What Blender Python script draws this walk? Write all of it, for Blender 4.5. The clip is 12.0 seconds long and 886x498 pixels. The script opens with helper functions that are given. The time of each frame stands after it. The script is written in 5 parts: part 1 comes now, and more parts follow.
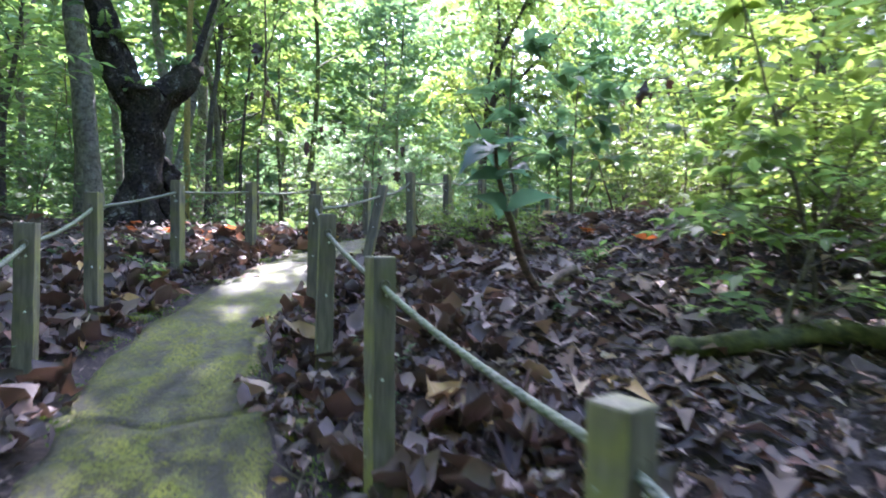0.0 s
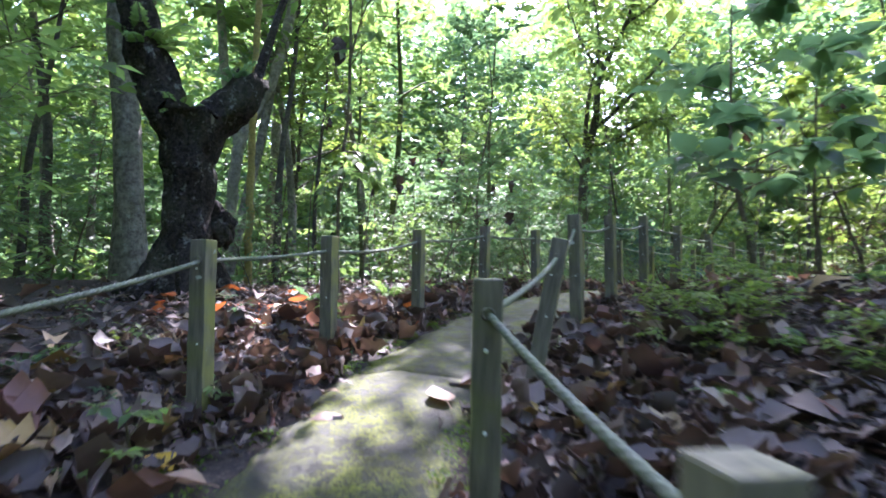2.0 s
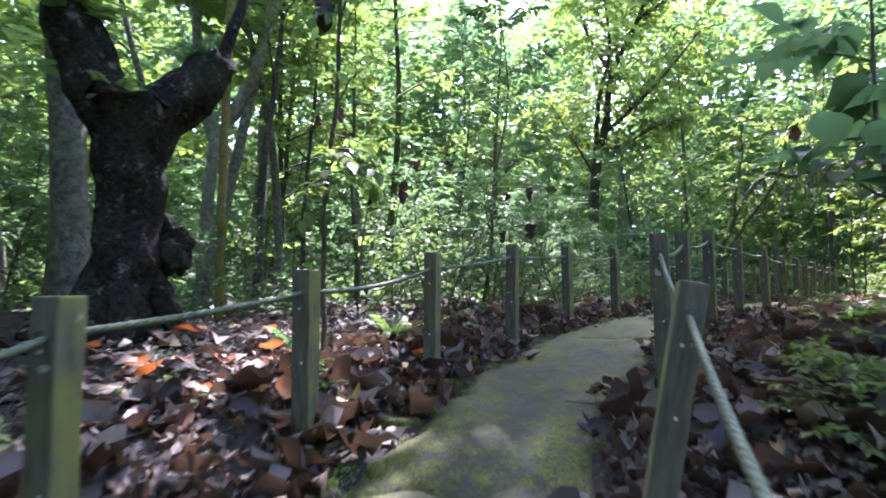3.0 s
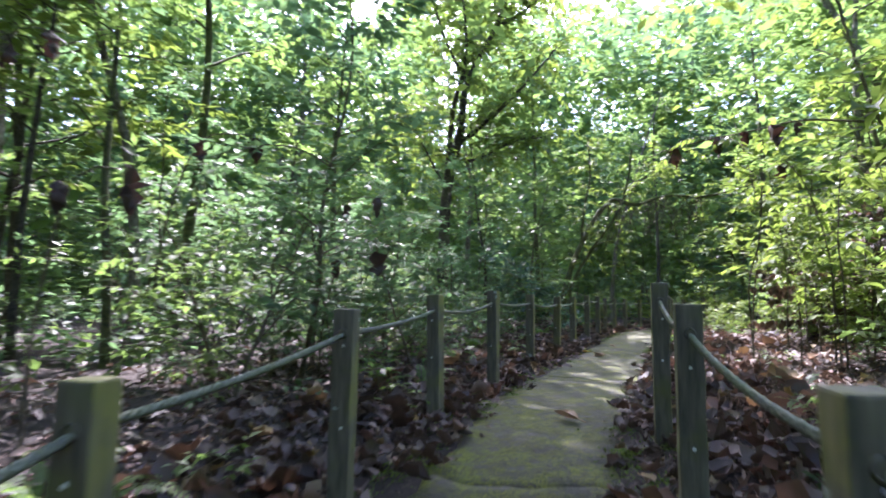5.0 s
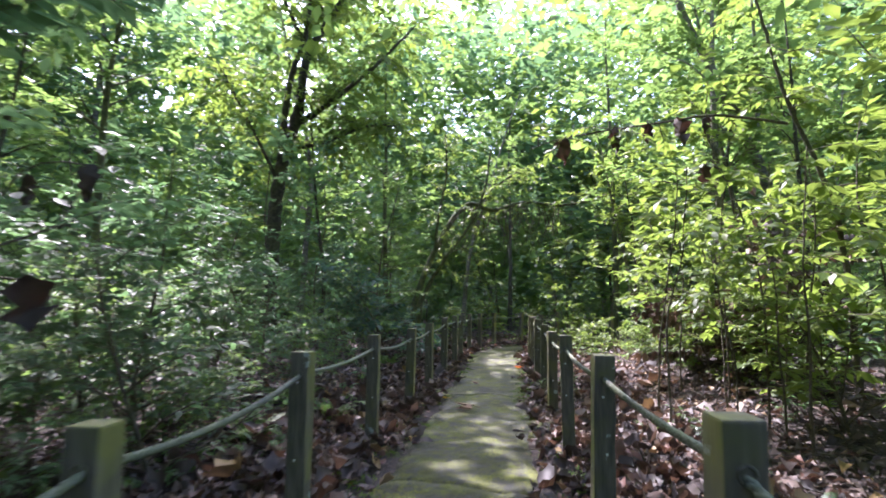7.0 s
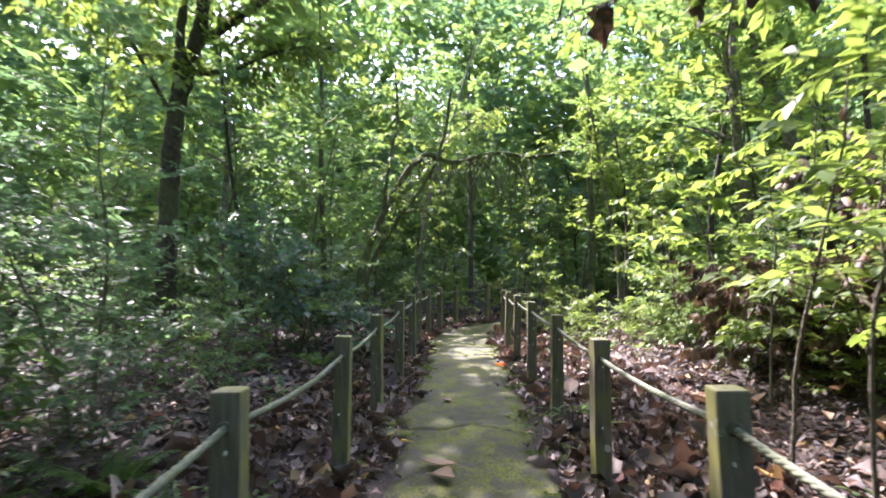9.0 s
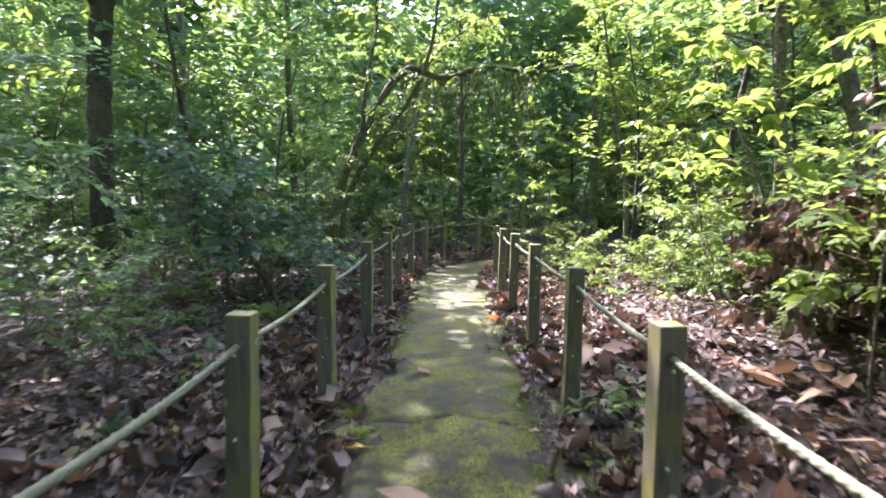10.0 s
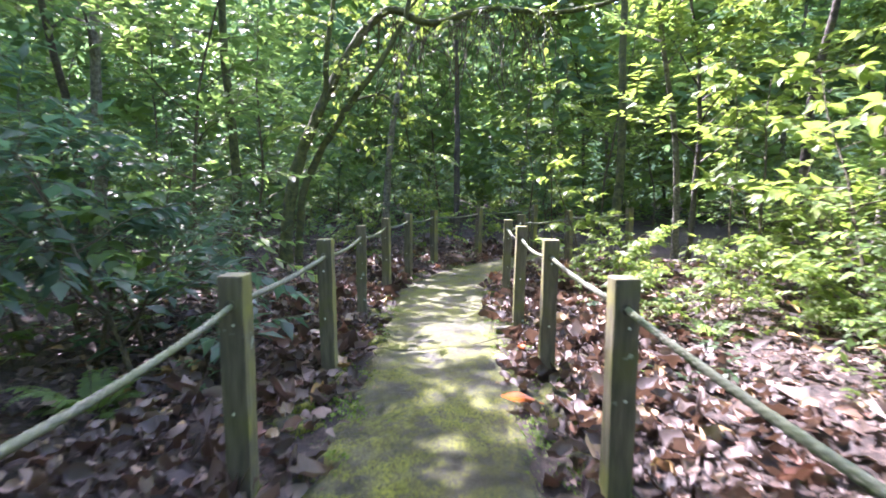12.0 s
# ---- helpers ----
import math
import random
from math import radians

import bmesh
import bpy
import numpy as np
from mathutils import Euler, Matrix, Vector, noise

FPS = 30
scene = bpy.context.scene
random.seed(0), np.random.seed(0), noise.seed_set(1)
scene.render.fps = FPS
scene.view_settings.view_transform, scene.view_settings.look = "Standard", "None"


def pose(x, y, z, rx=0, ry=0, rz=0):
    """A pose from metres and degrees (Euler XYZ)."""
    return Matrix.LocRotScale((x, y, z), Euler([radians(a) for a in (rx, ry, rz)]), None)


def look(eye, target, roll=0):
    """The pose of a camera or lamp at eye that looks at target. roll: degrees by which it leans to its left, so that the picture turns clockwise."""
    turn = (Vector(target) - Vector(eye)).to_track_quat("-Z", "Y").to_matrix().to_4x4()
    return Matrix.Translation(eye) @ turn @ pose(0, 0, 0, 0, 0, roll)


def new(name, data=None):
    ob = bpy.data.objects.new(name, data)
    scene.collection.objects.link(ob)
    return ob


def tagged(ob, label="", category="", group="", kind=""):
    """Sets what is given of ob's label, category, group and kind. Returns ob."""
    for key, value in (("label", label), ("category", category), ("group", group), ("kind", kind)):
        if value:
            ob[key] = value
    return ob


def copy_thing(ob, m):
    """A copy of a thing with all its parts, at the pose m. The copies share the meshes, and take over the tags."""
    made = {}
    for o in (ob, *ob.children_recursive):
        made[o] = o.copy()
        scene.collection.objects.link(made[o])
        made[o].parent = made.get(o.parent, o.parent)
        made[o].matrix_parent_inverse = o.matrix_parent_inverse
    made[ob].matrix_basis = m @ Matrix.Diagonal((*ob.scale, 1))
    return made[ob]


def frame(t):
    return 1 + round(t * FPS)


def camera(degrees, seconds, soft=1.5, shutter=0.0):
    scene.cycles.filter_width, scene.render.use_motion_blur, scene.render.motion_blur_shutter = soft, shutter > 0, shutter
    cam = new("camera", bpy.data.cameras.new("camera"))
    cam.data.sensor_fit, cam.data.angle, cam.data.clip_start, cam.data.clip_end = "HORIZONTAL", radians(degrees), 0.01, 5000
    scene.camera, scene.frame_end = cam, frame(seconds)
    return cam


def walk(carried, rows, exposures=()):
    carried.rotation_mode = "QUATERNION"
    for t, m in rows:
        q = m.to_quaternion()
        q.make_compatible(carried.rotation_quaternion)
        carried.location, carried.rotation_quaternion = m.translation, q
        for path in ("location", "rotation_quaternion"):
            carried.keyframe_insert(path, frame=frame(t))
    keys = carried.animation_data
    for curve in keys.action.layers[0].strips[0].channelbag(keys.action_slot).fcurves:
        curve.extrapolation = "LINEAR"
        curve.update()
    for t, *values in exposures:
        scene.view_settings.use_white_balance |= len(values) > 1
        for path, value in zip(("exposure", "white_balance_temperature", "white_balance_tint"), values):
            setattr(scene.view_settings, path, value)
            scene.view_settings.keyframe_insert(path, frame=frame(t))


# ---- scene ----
cam = camera(79.3, 12.0, soft=1.7, shutter=0.5)
PATH = [
    (0, (0.362, 0.135, 0.915), (0.24, 2.131, 0.895), 0.8),
    (0.5, (0.082, 0.731, 0.99), (-0.109, 2.721, 1.041), 0.8),
    (1, (-0.193, 1.458, 1.073), (-0.487, 3.434, 1.174), -0.1),
    (1.5, (-0.445, 2.016, 1.187), (-0.781, 3.984, 1.299), 0.6),
    (2, (-0.766, 2.66, 1.289), (-1.14, 4.621, 1.41), 0.4),
    (2.5, (-1.034, 3.285, 1.417), (-1.427, 5.241, 1.56), 0.5),
    (2.7, (-1.111, 3.547, 1.464), (-1.499, 5.503, 1.611), 0.2),
    (4.3, (-1.39, 5.546, 1.831), (-1.429, 7.538, 2.006), 0.4),
    (4.5, (-1.373, 5.77, 1.89), (-1.345, 7.761, 2.077), 0.1),
    (5, (-1.314, 6.437, 1.993), (-1.084, 8.415, 2.185), 0.6),
    (5.5, (-1.212, 7.038, 2.103), (-0.836, 8.993, 2.298), 0.7),
    (6, (-1.018, 7.642, 2.13), (-0.467, 9.554, 2.332), 0.7),
    (6.5, (-0.811, 8.265, 2.228), (-0.138, 10.138, 2.428), 0.7),
    (7, (-0.632, 8.786, 2.357), (0.141, 10.619, 2.56), 0.9),
    (7.2, (-0.488, 9.021, 2.345), (0.316, 10.84, 2.553), 0.9),
    (8.8, (0.295, 11.098, 2.468), (1.23, 12.862, 2.581), 0.3),
    (9, (0.398, 11.338, 2.48), (1.346, 13.097, 2.561), 0.1),
    (9.5, (0.784, 11.911, 2.444), (1.763, 13.654, 2.379), -0.0),
    (10, (1.137, 12.496, 2.497), (2.114, 14.232, 2.321), 0.6),
    (10.5, (1.516, 13.033, 2.49), (2.498, 14.766, 2.309), -0.4),
    (11, (1.886, 13.625, 2.478), (2.869, 15.354, 2.271), -0.3),
    (11.5, (2.25, 14.212, 2.482), (3.235, 15.94, 2.271), -0.2),
    (12, (2.593, 14.838, 2.464), (3.575, 16.566, 2.24), 0.1),
]
walk(cam, [(t, look(eye, target, roll)) for t, eye, target, roll in PATH],
     [(0, 3.7, 5600, 34), (2.5, 3.3, 5650, 33), (5.5, 2.85, 5700, 33), (7, 2.8, 5800, 33), (9, 3.2, 6050, 34), (12, 3.85, 5800, 38)])

# ---- light ----
SUN_YAW, SUN_ELEV = 2.0, 53.0
TO_SUN = Vector((-math.sin(radians(SUN_YAW)) * math.cos(radians(SUN_ELEV)),
                 math.cos(radians(SUN_YAW)) * math.cos(radians(SUN_ELEV)), math.sin(radians(SUN_ELEV))))
world = bpy.data.worlds.new("sky")
scene.world = world
world.use_nodes = True
wn = world.node_tree.nodes
sky = wn.new("ShaderNodeTexSky")
sky.sky_type = "NISHITA"
sky.sun_disc = False
sky.sun_elevation = radians(SUN_ELEV)
sky.sun_rotation = radians(-SUN_YAW)
sky.air_density, sky.dust_density, sky.ozone_density = 1.0, 2.0, 1.0
world.node_tree.links.new(sky.outputs[0], wn["Background"].inputs[0])
wn["Background"].inputs[1].default_value = 0.15
sun = new("sun", bpy.data.lights.new("sun", "SUN"))
sun.data.energy, sun.data.angle, sun.data.color = 3.0, radians(0.6), (1.0, 0.95, 0.86)
sun.matrix_world = look(TO_SUN * 60, (0, 0, 0))


# ---- materials ----
def material(name):
    m = bpy.data.materials.new(name)
    m.use_nodes = True
    nodes, links = m.node_tree.nodes, m.node_tree.links
    bsdf = nodes["Principled BSDF"]
    return m, nodes, links, bsdf


def ramp(nodes, stops):
    r = nodes.new("ShaderNodeValToRGB")
    while len(r.color_ramp.elements) < len(stops):
        r.color_ramp.elements.new(0.5)
    for e, (p, c) in zip(r.color_ramp.elements, stops):
        e.position, e.color = p, (*c, 1)
    return r


def noise_node(nodes, links, scale, detail=5.0, rough=0.6, coords="Object"):
    tc = nodes.new("ShaderNodeTexCoord")
    n = nodes.new("ShaderNodeTexNoise")
    n.inputs["Scale"].default_value, n.inputs["Detail"].default_value, n.inputs["Roughness"].default_value = scale, detail, rough
    links.new(tc.outputs[coords], n.inputs["Vector"])
    return n


def mix(nodes, links, fac, a, b, kind="MIX"):
    m = nodes.new("ShaderNodeMix")
    m.data_type, m.blend_type = "RGBA", kind
    for sock, v in ((m.inputs[0], fac), (m.inputs[6], a), (m.inputs[7], b)):
        if isinstance(v, (int, float)):
            sock.default_value = v
        elif isinstance(v, tuple):
            sock.default_value = (*v, 1)
        else:
            links.new(v, sock)
    return m.outputs[2]


def bump(nodes, links, bsdf, height, strength, distance):
    b = nodes.new("ShaderNodeBump")
    b.inputs["Strength"].default_value, b.inputs["Distance"].default_value = strength, distance
    links.new(height, b.inputs["Height"])
    links.new(b.outputs[0], bsdf.inputs["Normal"])


def leaf_material(name, stops, glow, rough=0.42, through_part=0.42):
    """Living leaf: reflecting upper side and light coming through; stops by random leaf, glow the colour of light that passes."""
    m, nodes, links, bsdf = material(name)
    geo = nodes.new("ShaderNodeNewGeometry")
    r = ramp(nodes, stops)
    links.new(geo.outputs["Random Per Island"], r.inputs[0])
    n = noise_node(nodes, links, 9.0, 3.0)
    veins = ramp(nodes, [(0.3, (0.72, 0.72, 0.72)), (0.7, (1.1, 1.1, 1.1))])
    links.new(n.outputs[0], veins.inputs[0])
    col = mix(nodes, links, 1.0, r.outputs[0], veins.outputs[0], "MULTIPLY")
    links.new(col, bsdf.inputs["Base Color"])
    bsdf.inputs["Roughness"].default_value = rough
    bsdf.inputs["Specular IOR Level"].default_value = 0.45
    tr = nodes.new("ShaderNodeBsdfTranslucent")
    warm = mix(nodes, links, 0.55, col, glow)
    links.new(warm, tr.inputs["Color"])
    ms = nodes.new("ShaderNodeMixShader")
    ms.inputs[0].default_value = through_part
    links.new(bsdf.outputs[0], ms.inputs[1])
    links.new(tr.outputs[0], ms.inputs[2])
    links.new(ms.outputs[0], nodes["Material Output"].inputs["Surface"])
    return m


def bark_material(name, dark, light, scale=14.0, moss=0.7, gloss=0.5, lichen=0.0):
    m, nodes, links, bsdf = material(name)
    n = noise_node(nodes, links, scale, 8.0, 0.7)
    n2 = noise_node(nodes, links, 2.2, 3.0)
    r = ramp(nodes, [(0.4, dark), (0.66, light)])
    links.new(n.outputs[0], r.inputs[0])
    green = ramp(nodes, [(0.48, (0, 0, 0)), (0.72, (moss, moss, moss))])
    links.new(n2.outputs[0], green.inputs[0])
    col = mix(nodes, links, green.outputs[0], r.outputs[0], (0.09, 0.10, 0.045))
    if lichen:
        n3 = noise_node(nodes, links, 7.5, 7.0, 0.75)
        pale = ramp(nodes, [(0.57, (0, 0, 0)), (0.63, (lichen, lichen, lichen))])
        links.new(n3.outputs[0], pale.inputs[0])
        col = mix(nodes, links, pale.outputs[0], col, (0.24, 0.25, 0.21))
    links.new(col, bsdf.inputs["Base Color"])
    bsdf.inputs["Roughness"].default_value = 0.85
    bsdf.inputs["Specular IOR Level"].default_value = gloss
    bump(nodes, links, bsdf, n.outputs[0], 0.9, 0.03)
    return m


LEAF_DARK = leaf_material("leaf_dark", [(0.0, (0.035, 0.075, 0.038)), (0.6, (0.055, 0.11, 0.052)), (1.0, (0.09, 0.15, 0.055))], (0.26, 0.46, 0.17), 0.5, 0.52)
LEAF_MID = leaf_material("leaf_mid", [(0.0, (0.045, 0.095, 0.032)), (0.6, (0.075, 0.14, 0.042)), (1.0, (0.13, 0.19, 0.05))], (0.35, 0.54, 0.12), 0.5, 0.55)
LEAF_LIGHT = leaf_material("leaf_light", [(0.0, (0.07, 0.13, 0.024)), (0.6, (0.10, 0.17, 0.034)), (1.0, (0.16, 0.21, 0.04))], (0.38, 0.52, 0.08), 0.5, 0.48)
LEAF_BIG = leaf_material("leaf_big", [(0.0, (0.03, 0.07, 0.045)), (0.6, (0.04, 0.085, 0.055)), (1.0, (0.06, 0.11, 0.055))], (0.16, 0.34, 0.16), 0.5, 0.42)
LEAF_MOSS = leaf_material("leaf_moss", [(0.0, (0.05, 0.11, 0.012)), (1.0, (0.12, 0.18, 0.02))], (0.25, 0.38, 0.03), 0.8, 0.25)
LEAF_DEAD = leaf_material("leaf_dead", [(0.0, (0.022, 0.015, 0.012)), (0.6, (0.04, 0.026, 0.02)), (1.0, (0.07, 0.04, 0.03))], (0.12, 0.05, 0.03), 0.7, 0.12)
LEAF_YELLOW = leaf_material("leaf_yellow", [(0.0, (0.45, 0.27, 0.03)), (1.0, (0.55, 0.36, 0.05))], (0.6, 0.36, 0.03), 0.5, 0.35)
LEAF_WITHERED = leaf_material("leaf_withered", [(0.0, (0.03, 0.02, 0.014)), (0.6, (0.08, 0.052, 0.036)), (1.0, (0.2, 0.135, 0.085))], (0.25, 0.14, 0.07), 0.6, 0.15)
LEAF_ORANGE = leaf_material("leaf_orange", [(0.0, (0.38, 0.09, 0.03)), (1.0, (0.45, 0.14, 0.04))], (0.7, 0.2, 0.04), 0.5, 0.35)
LEAF_BROWN = leaf_material("leaf_brown", [(0.0, (0.22, 0.14, 0.09)), (1.0, (0.32, 0.21, 0.14))], (0.5, 0.26, 0.12), 0.6, 0.2)
LITTER = leaf_material("litter", [(0.0, (0.016, 0.011, 0.010)), (0.28, (0.05, 0.035, 0.031)), (0.55, (0.105, 0.074, 0.062)), (0.8, (0.20, 0.148, 0.122)),
                                  (0.87, (0.14, 0.055, 0.034)), (0.94, (0.33, 0.255, 0.195)), (1.0, (0.32, 0.2, 0.06))], (0.25, 0.14, 0.08), 0.6, 0.14)
BARK_DARK = bark_material("bark_dark", (0.022, 0.018, 0.014), (0.085, 0.07, 0.055))
BARK_GREY = bark_material("bark_grey", (0.07, 0.065, 0.05), (0.24, 0.22, 0.18), 14.0, 0.6, 0.4, 0.8)
BARK_STUMP = bark_material("bark_stump", (0.007, 0.006, 0.005), (0.045, 0.036, 0.03), 22.0, 0.2, 0.12, 0.45)
BARK_PALE = bark_material("bark_pale", (0.14, 0.13, 0.10), (0.36, 0.33, 0.27), 10.0, 0.3)
BARK_CLAY = bark_material("bark_clay", (0.05, 0.035, 0.025), (0.2, 0.13, 0.09), 16.0, 0.4)
BARK_TWIG = bark_material("bark_twig", (0.05, 0.04, 0.025), (0.14, 0.12, 0.07), 30.0)
BARK_CANE = bark_material("bark_cane", (0.16, 0.13, 0.03), (0.30, 0.24, 0.06), 20.0)
BARK_MOSSY = bark_material("bark_mossy", (0.03, 0.035, 0.015), (0.12, 0.13, 0.04), 11.0)


def ground_material():
    m, nodes, links, bsdf = material("soil")
    big, small = noise_node(nodes, links, 1.3, 6.0), noise_node(nodes, links, 26.0, 7.0, 0.7)
    r = ramp(nodes, [(0.38, (0.012, 0.009, 0.008)), (0.52, (0.04, 0.028, 0.024)), (0.62, (0.09, 0.062, 0.052))])
    links.new(small.outputs[0], r.inputs[0])
    r2 = ramp(nodes, [(0.35, (0.55, 0.55, 0.55)), (0.7, (1.1, 1.05, 1.0))])
    links.new(big.outputs[0], r2.inputs[0])
    links.new(mix(nodes, links, 1.0, r.outputs[0], r2.outputs[0], "MULTIPLY"), bsdf.inputs["Base Color"])
    bsdf.inputs["Roughness"].default_value = 0.9
    bump(nodes, links, bsdf, small.outputs[0], 0.9, 0.03)
    return m


def slab_material():
    """Old rough concrete under a patchy film of yellow-green algae, damp, with worn grey lanes, dark spots and pits."""
    m, nodes, links, bsdf = material("algae_concrete")
    big, mid = noise_node(nodes, links, 1.7, 6.0, 0.7), noise_node(nodes, links, 7.0, 9.0, 0.78)
    fine, wear = noise_node(nodes, links, 60.0, 7.0, 0.8), noise_node(nodes, links, 3.6, 7.0, 0.72)
    base = ramp(nodes, [(0.42, (0.02, 0.021, 0.017)), (0.5, (0.046, 0.05, 0.028)), (0.58, (0.085, 0.09, 0.052))])
    links.new(mid.outputs[0], base.inputs[0])
    algae = ramp(nodes, [(0.42, (0.026, 0.034, 0.001)), (0.5, (0.105, 0.12, 0.003)), (0.59, (0.175, 0.188, 0.008))])
    links.new(fine.outputs[0], algae.inputs[0])
    cover = ramp(nodes, [(0.40, (0.15, 0.15, 0.15)), (0.49, (1, 1, 1))])
    links.new(wear.outputs[0], cover.inputs[0])
    col = mix(nodes, links, cover.outputs[0], base.outputs[0], algae.outputs[0])
    patch = ramp(nodes, [(0.40, (0.34, 0.34, 0.34)), (0.5, (0.85, 0.85, 0.85)), (0.6, (1.1, 1.1, 1.0))])
    links.new(big.outputs[0], patch.inputs[0])
    col = mix(nodes, links, 1.0, col, patch.outputs[0], "MULTIPLY")
    spots = ramp(nodes, [(0.44, (0.15, 0.15, 0.12)), (0.49, (1, 1, 1))])
    links.new(mid.outputs[0], spots.inputs[0])
    grain = ramp(nodes, [(0.42, (0.4, 0.39, 0.36)), (0.5, (1, 1, 1))])
    links.new(fine.outputs[0], grain.inputs[0])
    col = mix(nodes, links, 1.0, col, spots.outputs[0], "MULTIPLY")
    links.new(mix(nodes, links, 1.0, col, grain.outputs[0], "MULTIPLY"), bsdf.inputs["Base Color"])
    rr = ramp(nodes, [(0.35, (0.38, 0.38, 0.38)), (0.65, (0.85, 0.85, 0.85))])
    links.new(mid.outputs[0], rr.inputs[0])
    links.new(rr.outputs[0], bsdf.inputs["Roughness"])
    both = nodes.new("ShaderNodeMath")
    both.operation = "ADD"
    links.new(mid.outputs[0], both.inputs[0])
    links.new(fine.outputs[0], both.inputs[1])
    bump(nodes, links, bsdf, both.outputs[0], 0.8, 0.02)
    return m


def post_material(name, dark, light, algae, amount):
    m, nodes, links, bsdf = material(name)
    info = nodes.new("ShaderNodeObjectInfo")
    tc = nodes.new("ShaderNodeTexCoord")
    mp = nodes.new("ShaderNodeMapping")
    mp.inputs["Scale"].default_value = (38, 38, 5)
    links.new(tc.outputs["Object"], mp.inputs["Vector"])
    n = nodes.new("ShaderNodeTexNoise")
    n.inputs["Scale"].default_value, n.inputs["Detail"].default_value = 1.0, 6.0
    n.noise_dimensions = "4D"
    links.new(mp.outputs[0], n.inputs["Vector"])
    links.new(info.outputs["Random"], n.inputs["W"])
    r = ramp(nodes, [(0.3, dark), (0.7, light)])
    links.new(n.outputs[0], r.inputs[0])
    n2 = nodes.new("ShaderNodeTexNoise")
    n2.noise_dimensions = "4D"
    n2.inputs["Scale"].default_value, n2.inputs["Detail"].default_value = 6.0, 5.0
    w = nodes.new("ShaderNodeMath")
    w.operation = "MULTIPLY"
    w.inputs[1].default_value = 40.0
    links.new(info.outputs["Random"], w.inputs[0])
    links.new(w.outputs[0], n2.inputs["W"])
    links.new(tc.outputs["Object"], n2.inputs["Vector"])
    a = ramp(nodes, [(0.62 - amount, (0, 0, 0)), (0.75 - amount * 0.6, (0.9, 0.9, 0.9))])
    links.new(n2.outputs[0], a.inputs[0])
    col = mix(nodes, links, a.outputs[0], r.outputs[0], algae)
    lich = ramp(nodes, [(0.665, (0, 0, 0)), (0.70, (0.75, 0.75, 0.75))])
    n3 = nodes.new("ShaderNodeTexNoise")
    n3.noise_dimensions = "4D"
    n3.inputs["Scale"].default_value, n3.inputs["Detail"].default_value = 13.0, 4.0
    links.new(w.outputs[0], n3.inputs["W"])
    links.new(tc.outputs["Object"], n3.inputs["Vector"])
    links.new(n3.outputs[0], lich.inputs[0])
    links.new(mix(nodes, links, lich.outputs[0], col, (0.36, 0.40, 0.36)), bsdf.inputs["Base Color"])
    bsdf.inputs["Roughness"].default_value = 0.75
    bump(nodes, links, bsdf, n.outputs[0], 0.5, 0.004)
    return m


SOIL, SLAB = ground_material(), slab_material()
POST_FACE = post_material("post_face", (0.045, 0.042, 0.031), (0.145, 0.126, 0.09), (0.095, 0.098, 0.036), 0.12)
# more algae, plus a paler tone standing in for light on sides and top
POST_LIT_SIDE = post_material("post_lit_side", (0.075, 0.07, 0.045), (0.2, 0.18, 0.115), (0.21, 0.205, 0.05), 0.2)


def rope_material():
    m, nodes, links, bsdf = material("rope_fibre")
    n, n2 = noise_node(nodes, links, 90.0, 4.0), noise_node(nodes, links, 2.0, 4.0)
    r = ramp(nodes, [(0.38, (0.055, 0.06, 0.044)), (0.62, (0.2, 0.2, 0.155))])
    links.new(n.outputs[0], r.inputs[0])
    g = ramp(nodes, [(0.4, (0.1, 0.1, 0.1)), (0.65, (0.7, 0.7, 0.7))])
    links.new(n2.outputs[0], g.inputs[0])
    links.new(mix(nodes, links, g.outputs[0], r.outputs[0], (0.13, 0.16, 0.07)), bsdf.inputs["Base Color"])
    bsdf.inputs["Roughness"].default_value = 0.8
    bump(nodes, links, bsdf, n.outputs[0], 0.4, 0.002)
    return m


def plain(name, color, rough):
    m, nodes, links, bsdf = material(name)
    n = noise_node(nodes, links, 40.0)
    r = ramp(nodes, [(0.3, tuple(c * 0.75 for c in color)), (0.7, color)])
    links.new(n.outputs[0], r.inputs[0])
    links.new(r.outputs[0], bsdf.inputs["Base Color"])
    bsdf.inputs["Roughness"].default_value = rough
    return m


ROPE, BOLT, FIBRE = rope_material(), plain("pale_bolt", (0.55, 0.55, 0.5), 0.6), plain("dead_fibre", (0.17, 0.09, 0.05), 0.9)


# ---- mesh tools ----
def mesh_from(name, V, faces, mats, index=None, smooth=False):
    """One mesh out of arrays: V (n, 3), faces a list of (m, k) arrays."""
    V = np.asarray(V, dtype=np.float32)
    me = bpy.data.meshes.new(name)
    me.vertices.add(len(V))
    me.vertices.foreach_set("co", V.ravel())
    loops = np.concatenate([f.ravel() for f in faces]).astype(np.int32)
    totals = np.concatenate([np.full(len(f), f.shape[1]) for f in faces])
    starts = np.concatenate([[0], np.cumsum(totals)[:-1]]).astype(np.int32)
    me.loops.add(len(loops))
    me.loops.foreach_set("vertex_index", loops)
    me.polygons.add(len(totals))
    me.polygons.foreach_set("loop_start", starts)
    if index is not None:
        me.polygons.foreach_set("material_index", np.asarray(index, dtype=np.int32))
    if smooth:
        me.polygons.foreach_set("use_smooth", np.ones(len(totals), dtype=bool))
    for m in mats:
        me.materials.append(m)
    me.update(calc_edges=True)
    me.validate()
    return me


def part(name, me, parent=None, label=""):
    ob = new(name, me)
    ob.parent = parent
    return tagged(ob, label) if label else ob


def unit(a):
    return a / np.maximum(np.linalg.norm(a, axis=-1, keepdims=True), 1e-9)


